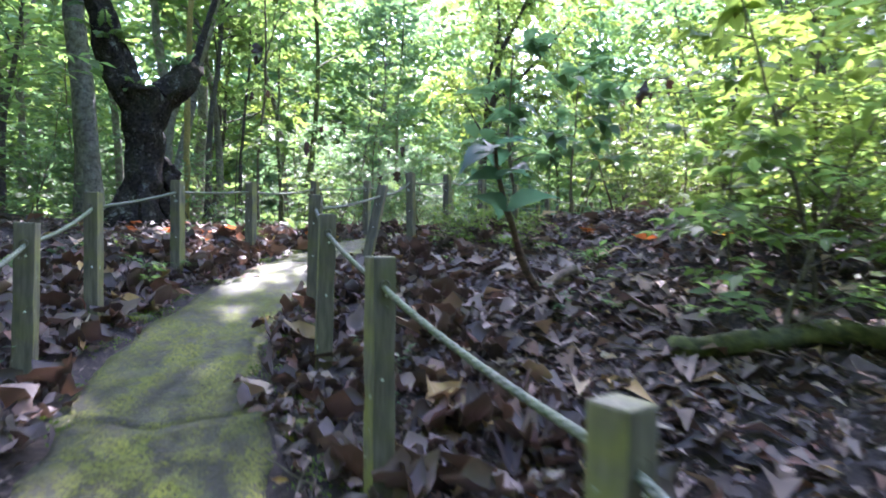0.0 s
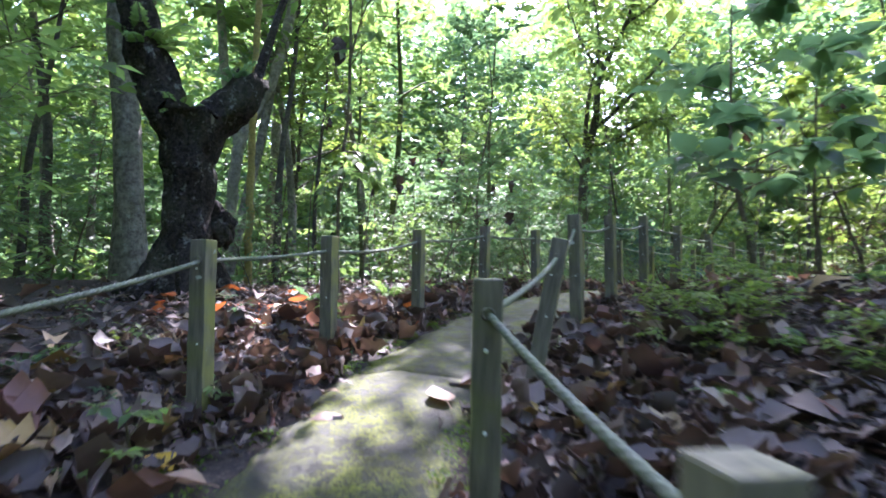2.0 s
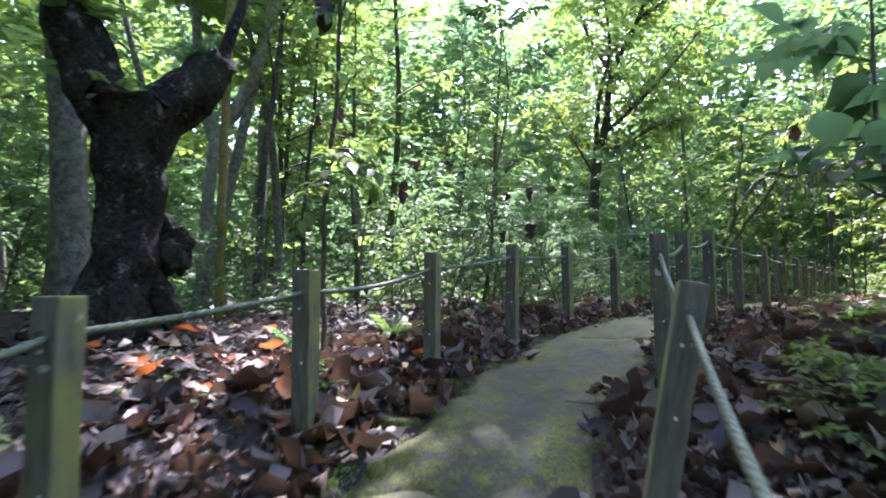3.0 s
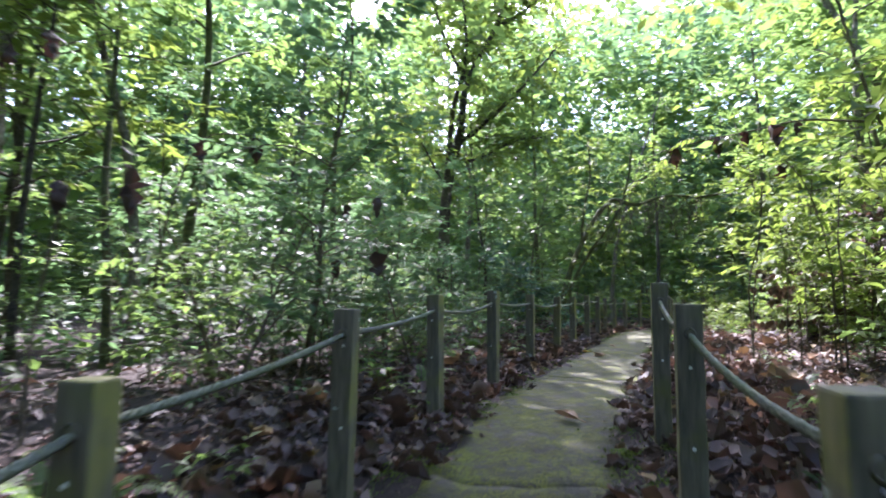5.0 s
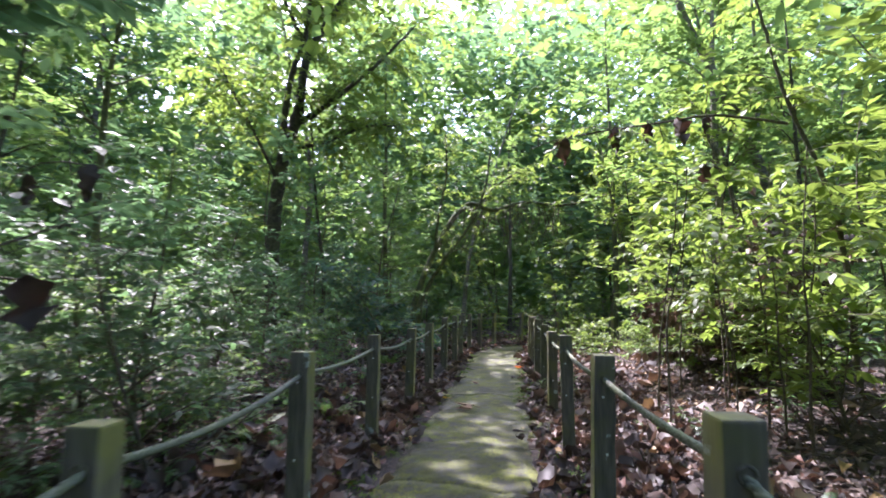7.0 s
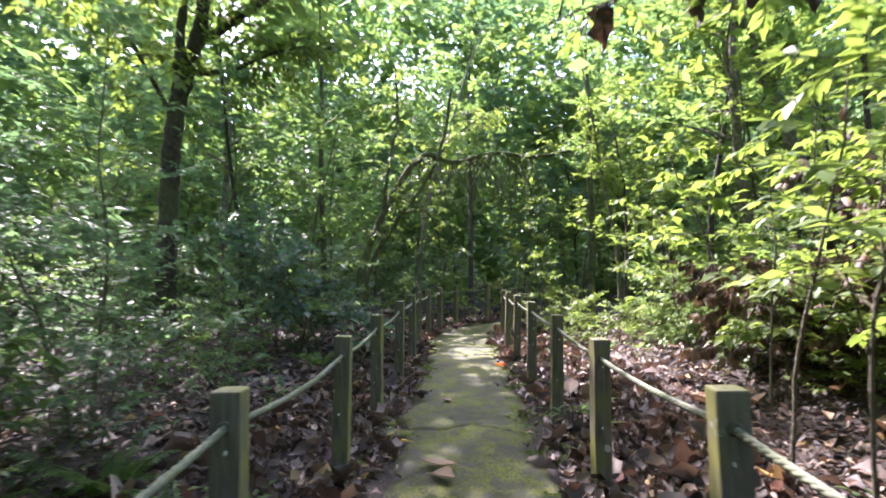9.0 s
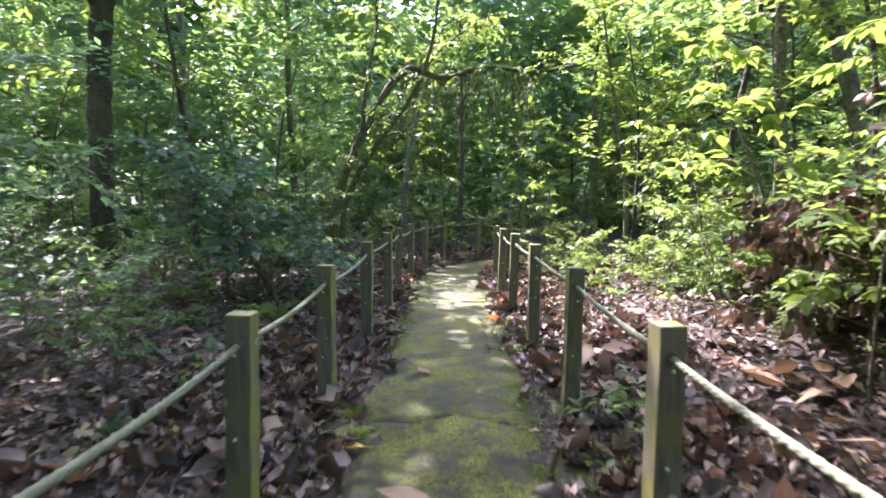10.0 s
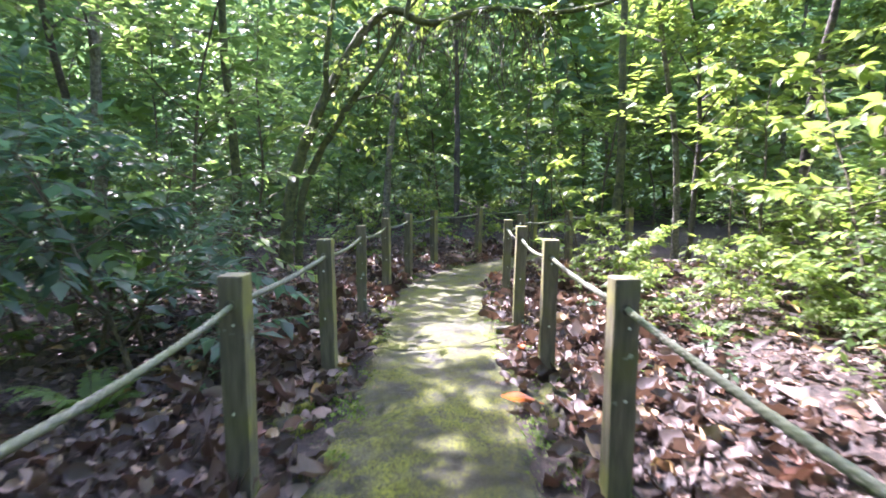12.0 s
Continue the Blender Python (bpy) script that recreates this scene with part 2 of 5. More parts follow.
def tube(points, radii, sides=6, squash=None):
    """A tapered tube along points, closed at both ends by its last rings."""
    P, R = np.asarray(points, float), np.asarray(radii, float)
    T = unit(np.gradient(P, axis=0))
    ref = np.where(np.abs(T[:, 2:3]) > 0.9, np.array([[1.0, 0, 0]]), np.array([[0, 0, 1.0]]))
    ref = np.repeat(ref[:1], len(P), 0)
    A = unit(np.cross(T, ref))
    B = np.cross(T, A)
    ang = np.linspace(0, 2 * np.pi, sides, endpoint=False)
    V = P[:, None] + R[:, None, None] * (np.cos(ang)[None, :, None] * A[:, None] + np.sin(ang)[None, :, None] * B[:, None])
    n = len(P)
    i, j = np.meshgrid(np.arange(n - 1), np.arange(sides), indexing="ij")
    a, b = i * sides + j, i * sides + (j + 1) % sides
    F = np.stack([a, b, b + sides, a + sides], -1).reshape(-1, 4)
    return V.reshape(-1, 3), F


def join(pieces):
    """Joins (V, F) pieces of quads into one."""
    Vs, Fs, k = [], [], 0
    for V, F in pieces:
        Vs.append(V)
        Fs.append(F + k)
        k += len(V)
    return np.concatenate(Vs), np.concatenate(Fs)


LEAF4_V = np.array([[0, 0, 0], [-0.24, 0.42, 0.05], [0.24, 0.42, 0.05], [0, 0.5, 0], [0, 1, -0.10]])
LEAF4_F = np.array([[0, 2, 3], [0, 3, 1], [1, 3, 4], [3, 2, 4]])
LEAF2_V = np.array([[0, 0, 0], [0.25, 0.45, 0.06], [0, 1, -0.05], [-0.25, 0.45, 0.06]])
LEAF2_F = np.array([[0, 1, 2], [0, 2, 3]])


def broad_leaf(widths, curl_x, curl_y, fold=0.0):
    """A leaf blade three across, curled along and across."""
    rows = len(widths)
    V, F = [], []
    for i, w in enumerate(widths):
        y = i / (rows - 1)
        for x in (-1, 0, 1):
            V.append((x * w, y, curl_x * abs(x) * w * 2 + curl_y * (y - 0.5) ** 2 + fold * y))
    for i in range(rows - 1):
        for j in range(2):
            a = i * 3 + j
            F += [(a, a + 1, a + 4), (a, a + 4, a + 3)]
    return np.array(V), np.array(F)


def skew(V, seed):
    """Crumples and skews a leaf blade so that its two halves differ."""
    rng = np.random.default_rng(seed)
    V = V.copy()
    V[:, 0] *= rng.uniform(0.82, 1.2, len(V))
    V[:, 1] += rng.normal(0, 0.05, len(V))
    V[:, 2] += rng.normal(0, 0.085, len(V))
    return V


DRY = [(skew(v, k), f) for k, (v, f) in enumerate((broad_leaf([0.03, 0.17, 0.27, 0.30, 0.22, 0.10, 0.01], 0.7, 1.0), broad_leaf([0.04, 0.2, 0.28, 0.27, 0.17, 0.02], -0.8, -0.8),
                                                   broad_leaf([0.03, 0.12, 0.2, 0.24, 0.2, 0.12, 0.02], 1.2, 0.6), broad_leaf([0.05, 0.24, 0.31, 0.28, 0.13, 0.01], 0.5, 1.3)))]
BIG_V, BIG_F = broad_leaf([0.02, 0.25, 0.31, 0.21, 0.06, 0.0], 0.14, -0.5)


def leaf_mesh(name, pos, way, nrm, size, mat, shape=(LEAF4_V, LEAF4_F), wide=None):
    """Many leaves: base points, directions, upper sides and lengths."""
    pos, way, nrm, size = (np.asarray(a, float) for a in (pos, way, nrm, size))
    way = unit(way)
    side = unit(np.cross(way, nrm))
    up = np.cross(side, way)
    T, F = shape
    w = np.ones(len(pos)) if wide is None else wide
    V = pos[:, None] + size[:, None, None] * (T[None, :, 0:1] * w[:, None, None] * side[:, None] + T[None, :, 1:2] * way[:, None] + T[None, :, 2:3] * up[:, None])
    FF = (F[None] + (np.arange(len(pos)) * len(T))[:, None, None]).reshape(-1, F.shape[1])
    return mesh_from(name, V.reshape(-1, 3), [FF], [mat])


# ---- the lie of the land: centre of the path, from behind the start to beyond the bend ----
CENTRE = np.array([(3.2, -6.0, -1.6), (1.9, -2.8, -1.1), (0.95, -0.6, -0.68), (0.15, 0.75, -0.38), (-0.62, 1.75, -0.19), (-1.2, 2.75, 0.0), (-1.55, 3.7, 0.2), (-1.68, 4.9, 0.45),
                   (-1.52, 6.2, 0.68), (-1.22, 7.53, 0.88), (-0.79, 8.75, 1.02), (-0.22, 10.05, 1.12), (0.47, 11.33, 1.14), (1.3, 12.8, 1.14), (2.1, 14.17, 1.14),
                   (2.86, 15.45, 1.14), (3.6, 16.7, 1.17), (4.31, 17.95, 1.17), (5.08, 19.3, 1.15), (5.8, 20.5, 1.13), (6.7, 21.55, 1.13), (7.9, 22.2, 1.15), (9.6, 22.4, 1.2), (13.0, 21.8, 1.3)])


def smooth_line(P, step):
    """Catmull-Rom through P, resampled about every step metres."""
    out = []
    for i in range(len(P) - 1):
        p0, p1, p2, p3 = P[max(i - 1, 0)], P[i], P[i + 1], P[min(i + 2, len(P) - 1)]
        n = max(2, int(np.linalg.norm(p2 - p1) / step))
        for u in np.arange(n) / n:
            out.append(0.5 * (2 * p1 + (p2 - p0) * u + (2 * p0 - 5 * p1 + 4 * p2 - p3) * u ** 2 + (3 * p1 - p0 - 3 * p2 + p3) * u ** 3))
    out.append(P[-1])
    return np.array(out)


LINE = smooth_line(CENTRE, 0.12)
LINE_T = unit(np.gradient(LINE[:, :2], axis=0))
LINE_R = np.stack([LINE_T[:, 1], -LINE_T[:, 0]], 1)
LUMPS = [(8.1, 14.9, 0.9, 0.9), (6.8, 12.9, 0.8, 0.35), (2.6, 6.6, 1.2, 0.25), (-5.2, 5.0, 1.6, 0.15)]


def lateral(x, y):
    """Signed distance to the path's centre (right positive) and the path's height there."""
    p = np.stack([x, y], -1)
    D = np.linalg.norm(p[:, None] - LINE[None, :, :2], axis=2)
    k = D.argmin(1)
    d = np.einsum("ij,ij->i", p - LINE[k, :2], LINE_R[k])
    sgn = np.where(d >= 0, 1.0, -1.0)
    w = 1.0 / (D ** 2 + 0.03) ** 2.5
    return sgn * D[np.arange(len(p)), k], (w * LINE[None, :, 2]).sum(1) / w.sum(1)


def wave(x, y):
    return 0.5 * np.sin(1.7 * x + 0.6 * y + 1) * np.sin(1.1 * y - 0.5 * x) + 0.3 * np.sin(4.1 * x - 1.3 * y) * np.sin(3.3 * y + 0.7 * x + 2) + 0.2 * np.sin(9.0 * x + 3) * np.sin(8.0 * y + x)


def land(x, y):
    """Height of the ground."""
    x, y = np.atleast_1d(np.asarray(x, float)), np.atleast_1d(np.asarray(y, float))
    out = []
    for i in range(0, len(x), 4000):
        xx, yy = x[i:i + 4000], y[i:i + 4000]
        d, z = lateral(xx, yy)
        off = np.clip(np.abs(d) - 0.75, 0, None)
        early = 1 / (1 + np.exp((yy - 9.5) / 1.2))
        rise = np.where(d < 0, 0.035 + 0.10 * early, 0.085)
        h = z + rise * np.minimum(off, 5.0) + 0.015 * np.clip(off - 5, 0, 12) + 0.06 * wave(xx, yy) * np.clip(off, 0, 1.5)
        for lx, ly, r, a in LUMPS:
            h = h + a * np.exp(-((xx - lx) ** 2 + (yy - ly) ** 2) / (2 * r * r)) * np.clip(off / 0.6, 0, 1)
        out.append(h)
    return np.concatenate(out)


def land_at(x, y):
    return float(land(x, y)[0])


def spread(lo, hi, step, far):
    """Even steps from lo to hi, then ever wider ones out to far on both sides."""
    mid = list(np.arange(lo, hi + step / 2, step))
    k, a, b = step, [], []
    while (mid[0] - sum(a)) > -far or (mid[-1] + sum(b)) < far:
        k *= 1.35
        a.append(k)
        b.append(k)
    return np.array(list((mid[0] - np.cumsum(a))[::-1]) + mid + list(mid[-1] + np.cumsum(b)))


def build_ground():
    xs, ys = spread(-9, 13, 0.17, 400), spread(-4, 27, 0.17, 400)
    X, Y = np.meshgrid(xs, ys, indexing="ij")
    Z = land(X.ravel(), Y.ravel())
    d = np.concatenate([lateral(X.ravel()[i:i + 4000], Y.ravel()[i:i + 4000])[0] for i in range(0, X.size, 4000)])
    Z = Z - 0.06 * np.exp(-(d / 0.42) ** 4)
    n, m = len(xs), len(ys)
    i, j = np.meshgrid(np.arange(n - 1), np.arange(m - 1), indexing="ij")
    a = i * m + j
    F = np.stack([a, a + m, a + m + 1, a + 1], -1).reshape(-1, 4)
    me = mesh_from("ground", np.stack([X.ravel(), Y.ravel(), Z], 1), [F], [SOIL], smooth=True)
    tagged(new("ground", me), "dark forest soil under fallen leaves", "ground", kind="structure")


build_ground()


def build_pavement():
    """Rough concrete slabs end to end, with ragged broken edges and crooked joints, each a piece of the pavement."""
    rng = np.random.default_rng(5)
    pave = tagged(new("pavement"), "narrow concrete footpath overgrown with yellow-green algae", "footpath", kind="structure")
    seg = np.linalg.norm(np.diff(LINE[:, :2], axis=0), axis=1)
    S = np.concatenate([[0], np.cumsum(seg)])

    def edge(u, side):
        """Half the width along the path, uneven at three scales."""
        p = 1.7 * side
        return (0.47 + 0.07 * np.clip((u - 12) / 6, 0, 1) + 0.055 * np.sin(u * 2.1 + p) * np.sin(u * 0.9 + 2 * p) + 0.045 * np.sin(u * 6.3 + 3 * p) * np.sin(u * 4.1 + p)
                + 0.025 * np.sin(u * 17 + p) * np.sin(u * 11 + 2 * p))

    def crook(s, lat):
        """How far a joint wanders along the path."""
        return 0.05 * math.sin(lat * 5 + s * 3) + 0.025 * math.sin(lat * 14 + s * 7)

    s, nx = 2.0, 15
    while s < S[-1] - 5.2:
        e = s + rng.uniform(2.4, 4.2)
        nu = int((e - s) / 0.09)
        tilt = rng.normal(0, 0.001)
        V = []
        for a in range(nu):
            q = a / (nu - 1)
            u0 = s + (e - s) * q
            el, er = edge(u0, -1) + rng.normal(0, 0.012), edge(u0, 1) + rng.normal(0, 0.012)
            for b in range(nx):
                f = b / (nx - 1)
                lat = -el + f * (el + er)
                u = u0 + crook(s, lat) * (1 - q) + crook(e, lat) * q + (0.001 if a == 0 else -0.001 if a == nu - 1 else 0)
                c = [np.interp(u, S, LINE[:, k]) for k in range(3)]
                r = [np.interp(u, S, LINE_R[:, k]) for k in range(2)]
                rim = max(0.0, 1 - min(f, 1 - f) * (el + er) / 0.09)
                lip = 0.001 if a in (0, nu - 1) else 0.0
                z = c[2] + 0.012 + tilt * lat + 0.007 * math.sin(lat * 9 + u * 3) + 0.005 * math.sin(lat * 21 + u * 13) * math.sin(u * 17) + rng.normal(0, 0.0022) - 0.022 * rim ** 2 - lip
                V.append((c[0] + r[0] * lat, c[1] + r[1] * lat, z))
        top = len(V)
        ring = [(0, b) for b in range(nx)] + [(a, nx - 1) for a in range(1, nu)] + [(nu - 1, b) for b in range(nx - 2, -1, -1)] + [(a, 0) for a in range(nu - 2, 0, -1)]
        ids = [a * nx + b for a, b in ring]
        V += [(V[k][0], V[k][1], V[k][2] - 0.12) for k in ids]
        F = [(a * nx + b, a * nx + b + 1, (a + 1) * nx + b + 1, (a + 1) * nx + b) for a in range(nu - 1) for b in range(nx - 1)]
        F += [(ids[k], top + k, top + (k + 1) % len(ids), ids[(k + 1) % len(ids)]) for k in range(len(ids))]
        part("slab", mesh_from("slab", V, [np.array(F)], [SLAB], smooth=False), pave)
        s = e


build_pavement()


def build_fragments():
    """Pieces of slab broken off along the path's edges, lying in the litter."""
    rng = np.random.default_rng(31)
    pave = bpy.data.objects["pavement"]
    for i in range(64):
        y = rng.uniform(13.0, 20.5) if i < 48 else rng.uniform(0.5, 12)
        k = int(np.abs(LINE[:, 1] - y).argmin())
        lat = rng.choice([-1, 1]) * rng.uniform(0.6, 0.82)
        c = np.array([LINE[k, 0] + LINE_R[k, 0] * lat, LINE[k, 1] + LINE_R[k, 1] * lat])
        n, r = int(rng.integers(5, 8)), rng.uniform(0.08, 0.2)
        a = np.sort(rng.uniform(0, 6.283, n) * 0.3 + np.arange(n) * 6.283 / n * 0.85)
        ring = np.stack([np.cos(a), np.sin(a)], 1) * (r * rng.uniform(0.75, 1.15, n))[:, None]
        z = land_at(c[0], c[1])
        slope = rng.normal(0, 0.06, 2)
        V = [(*q, -0.05) for q in ring] + [(*q, 0.012 + q @ slope) for q in ring] + [(*(q * 0.88), 0.026 + q @ slope) for q in ring]
        i0 = np.arange(n)
        j0 = (i0 + 1) % n
        sides = np.concatenate([np.stack([i0, j0, j0 + n, i0 + n], 1), np.stack([i0 + n, j0 + n, j0 + 2 * n, i0 + 2 * n], 1)])
        ob = part("slab_fragment", mesh_from("slab_fragment", V, [sides, np.array([np.arange(n) + 2 * n])], [SLAB]), pave)
        ob.location = (c[0], c[1], z + 0.012)


build_fragments()

# ---- rope fence ----
LEFT_POSTS = [(0.35, -1.4, -0.80), (-0.35, -0.2, -0.60), (-1.0, 0.85, -0.42), (-1.62, 1.9, -0.18), (-2.12, 2.94, 0.05), (-2.54, 4.04, 0.32), (-2.61, 5.31, 0.56), (-2.39, 6.53, 0.68), (-2.0, 7.81, 0.85),
              (-1.48, 9.03, 1.0), (-0.89, 10.44, 1.085), (-0.19, 11.7, 1.145), (0.63, 13.25, 1.135), (1.44, 14.61, 1.12), (2.15, 15.81, 1.135), (2.91, 17.06, 1.18),
              (3.69, 18.36, 1.175), (4.51, 19.87, 1.15), (5.28, 21.0, 1.15), (6.07, 22.0, 1.15), (6.98, 22.88, 1.15), (8.1, 23.2, 1.17), (9.5, 23.3, 1.2)]
RIGHT_POSTS = [(1.75, -0.95, -0.85), (1.15, 0.15, -0.6), (0.64, 1.2, -0.34), (-0.02, 2.30, -0.09), (-0.56, 3.35, 0.135), (-0.97, 4.47, 0.35), (-0.85, 5.95, 0.62), (-0.50, 7.25, 0.905), (-0.09, 8.46, 1.04),
               (0.45, 9.66, 1.17), (1.14, 10.96, 1.17), (1.98, 12.37, 1.17), (2.77, 13.74, 1.125), (3.5, 15.0, 1.146), (4.21, 16.27, 1.177), (4.93, 17.54, 1.185),
               (5.66, 18.8, 1.17), (6.4, 20.0, 1.15), (7.35, 20.95, 1.15), (8.6, 21.3, 1.17), (10.0, 21.3, 1.2)]
POST_H = 0.95


def post_mesh(seed):
    """Square weathered post, arrises worn round, bored for the rope."""
    rng = random.Random(seed)
    bm = bmesh.new()
    bmesh.ops.create_cube(bm, size=1.0)
    for v in bm.verts:
        v.co = Vector((v.co.x * 0.1, v.co.y * 0.1, (v.co.z + 0.5) * (POST_H + 0.2) - 0.2))
    bmesh.ops.subdivide_edges(bm, edges=[e for e in bm.edges if abs(e.verts[0].co.z - e.verts[1].co.z) > 0.5], cuts=7)
    for v in bm.verts:
        if v.co.z < POST_H - 0.01:
            v.co.x += rng.gauss(0, 0.0015)
            v.co.y += rng.gauss(0, 0.0015)
    sharp = [e for e in bm.edges if len(e.link_faces) == 2 and e.calc_face_angle() > 1.0]
    bmesh.ops.bevel(bm, geom=sharp, offset=0.008, segments=2, affect="EDGES", profile=0.6)
    for f in bm.faces:
        f.normal_update()
        # sides and top take the paler material with light put into its colour
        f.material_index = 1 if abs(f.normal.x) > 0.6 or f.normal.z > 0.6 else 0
        f.smooth = False
    me = bpy.data.meshes.new("body")
    bm.to_mesh(me)
    bm.free()
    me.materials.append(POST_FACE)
    me.materials.append(POST_LIT_SIDE)
    return me


def disc_mesh(name, r, depth, mat):
    bm = bmesh.new()
    bmesh.ops.create_cone(bm, cap_ends=True, segments=8, radius1=r, radius2=r * 0.75, depth=depth)
    bmesh.ops.rotate(bm, verts=bm.verts, matrix=Matrix.Rotation(radians(90), 3, "X"))
    me = bpy.data.meshes.new(name)
    bm.to_mesh(me)
    bm.free()
    me.materials.append(mat)
    return me


def ring_mesh():
    """Dark worn rim round the rope's hole."""
    a = np.linspace(0, 2 * np.pi, 11)
    V, F = tube(np.stack([0.02 * np.cos(a), 0 * a, 0.02 * np.sin(a)], 1), np.full(11, 0.005), 4)
    return mesh_from("rope_hole", V, [F], [POST_FACE])


POST_BODIES = [post_mesh(k) for k in range(4)]
BOLT_ME, HOLE_ME = disc_mesh("bolt", 0.008, 0.008, BOLT), ring_mesh()


def fence_post(k, x, y, z, heading, lean=(0.0, 0.0)):
    rng = random.Random(k * 7 + int(x * 100))
    post = new("fence_post")
    post.matrix_world = pose(x, y, z, lean[0] + rng.gauss(0, 0.7), lean[1] + rng.gauss(0, 0.7), heading + rng.gauss(0, 2.5))
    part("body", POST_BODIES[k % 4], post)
    for side in (-1, 1):
        ob = part("rope_hole", HOLE_ME, post)
        ob.location = (0, side * 0.05, POST_H - 0.115)
    for h in (0.80 - 0.1 * rng.random(), 0.34 + 0.15 * rng.random()):
        ob = part("bolt", BOLT_ME, post, "pale bolt head")
        ob.location = (rng.uniform(-0.012, 0.012), -0.052, h)
    tagged(post, "square weathered timber post with green algae, bored for rope", "fence post", "posts of the rope fence")
    return post


def heading_at(x, y):
    k = np.linalg.norm(LINE[:, :2] - np.array([x, y]), axis=1).argmin()
    return math.degrees(math.atan2(-LINE_T[k, 0], LINE_T[k, 1]))


def rope_mesh(tops, seed):
    """Three twisted strands that sag from post to post."""
    rng = random.Random(seed)
    pts = []
    for a, b in zip(tops[:-1], tops[1:]):
        a, b = Vector(a), Vector(b)
        sag = rng.uniform(0.012, 0.05)
        n = max(6, int((b - a).length / 0.024))
        for i in range(n):
            u = i / n
            p = a.lerp(b, u)
            p.z -= sag * 4 * u * (1 - u)
            pts.append(p)
    P = np.array(pts)
    T = unit(np.gradient(P, axis=0))
    A = unit(np.cross(T, np.array([[0, 0, 1.0]])))
    B = np.cross(A, T)
    s = np.concatenate([[0], np.cumsum(np.linalg.norm(np.diff(P, axis=0), axis=1))])
    strands = []
    for k in range(3):
        ph = s * 2 * np.pi / 0.11 + k * 2 * np.pi / 3
        strands.append(tube(P + 0.0065 * (np.cos(ph)[:, None] * A + np.sin(ph)[:, None] * B), np.full(len(P), 0.0088), 5))
    V, F = join(strands)
    return mesh_from("rope", V, [F], [ROPE], smooth=True)


def build_fence():
    for side, posts in ((0, LEFT_POSTS), (1, RIGHT_POSTS)):
        tops = []
        for k, (x, y, z) in enumerate(posts):
            lean = (-3.0, 9.0) if side == 1 and k == 6 else (0.0, 0.0)
            post = fence_post(k + side, x, y, z, heading_at(x, y), lean)
            tops.append(post.matrix_world @ Vector((0, 0, POST_H - 0.115)))
        rope = new("rope", rope_mesh(tops, 3 + side))
        tagged(rope, "thick twisted rope, grey with algae, sagging between posts", "rope", "ropes of the fence")


build_fence()


# ---- plants ----
def wobble_line(rng, start, way, length, n, bend, droop):
    """A growing line: start, first direction, length, and how it bends and droops."""
    p, d = np.array(start, float), unit(np.array(way, float))
    out = [p.copy()]
    for i in range(n):
        d = unit(d + rng.normal(0, bend, 3) + np.array([0, 0, -droop]) * (i / n))
        p = p + d * length / n
        out.append(p.copy())
    return np.array(out)


def leafy_twig(rng, line, count, size, angle, leaves, sag=0.25, start=0.2):
    """Leaves in two ranks along a twig."""
    n = len(line) - 1
    for k in range(count):
        u = start + (1 - start) * (k + 0.5) / count
        i = min(int(u * n), n - 1)
        p = line[i] + (line[i + 1] - line[i]) * (u * n - i)
        t = unit(line[i + 1] - line[i])
        side = unit(np.cross(t, np.array([0.02, 0.01, 1.0])))
        s = 1 if k % 2 else -1
        d = unit(t * math.cos(angle) + s * side * math.sin(angle) + rng.normal(0, 0.22, 3) + np.array([0, 0, -sag]))
        nr = unit(np.array([0, 0, 1.0]) + rng.normal(0, 0.32, 3))
        leaves.append((p, d, nr, size * rng.uniform(0.65, 1.2)))
    leaves.append((line[-1], unit(line[-1] - line[-2]), np.array([0, 0, 1.0]), size * rng.uniform(0.8, 1.2)))


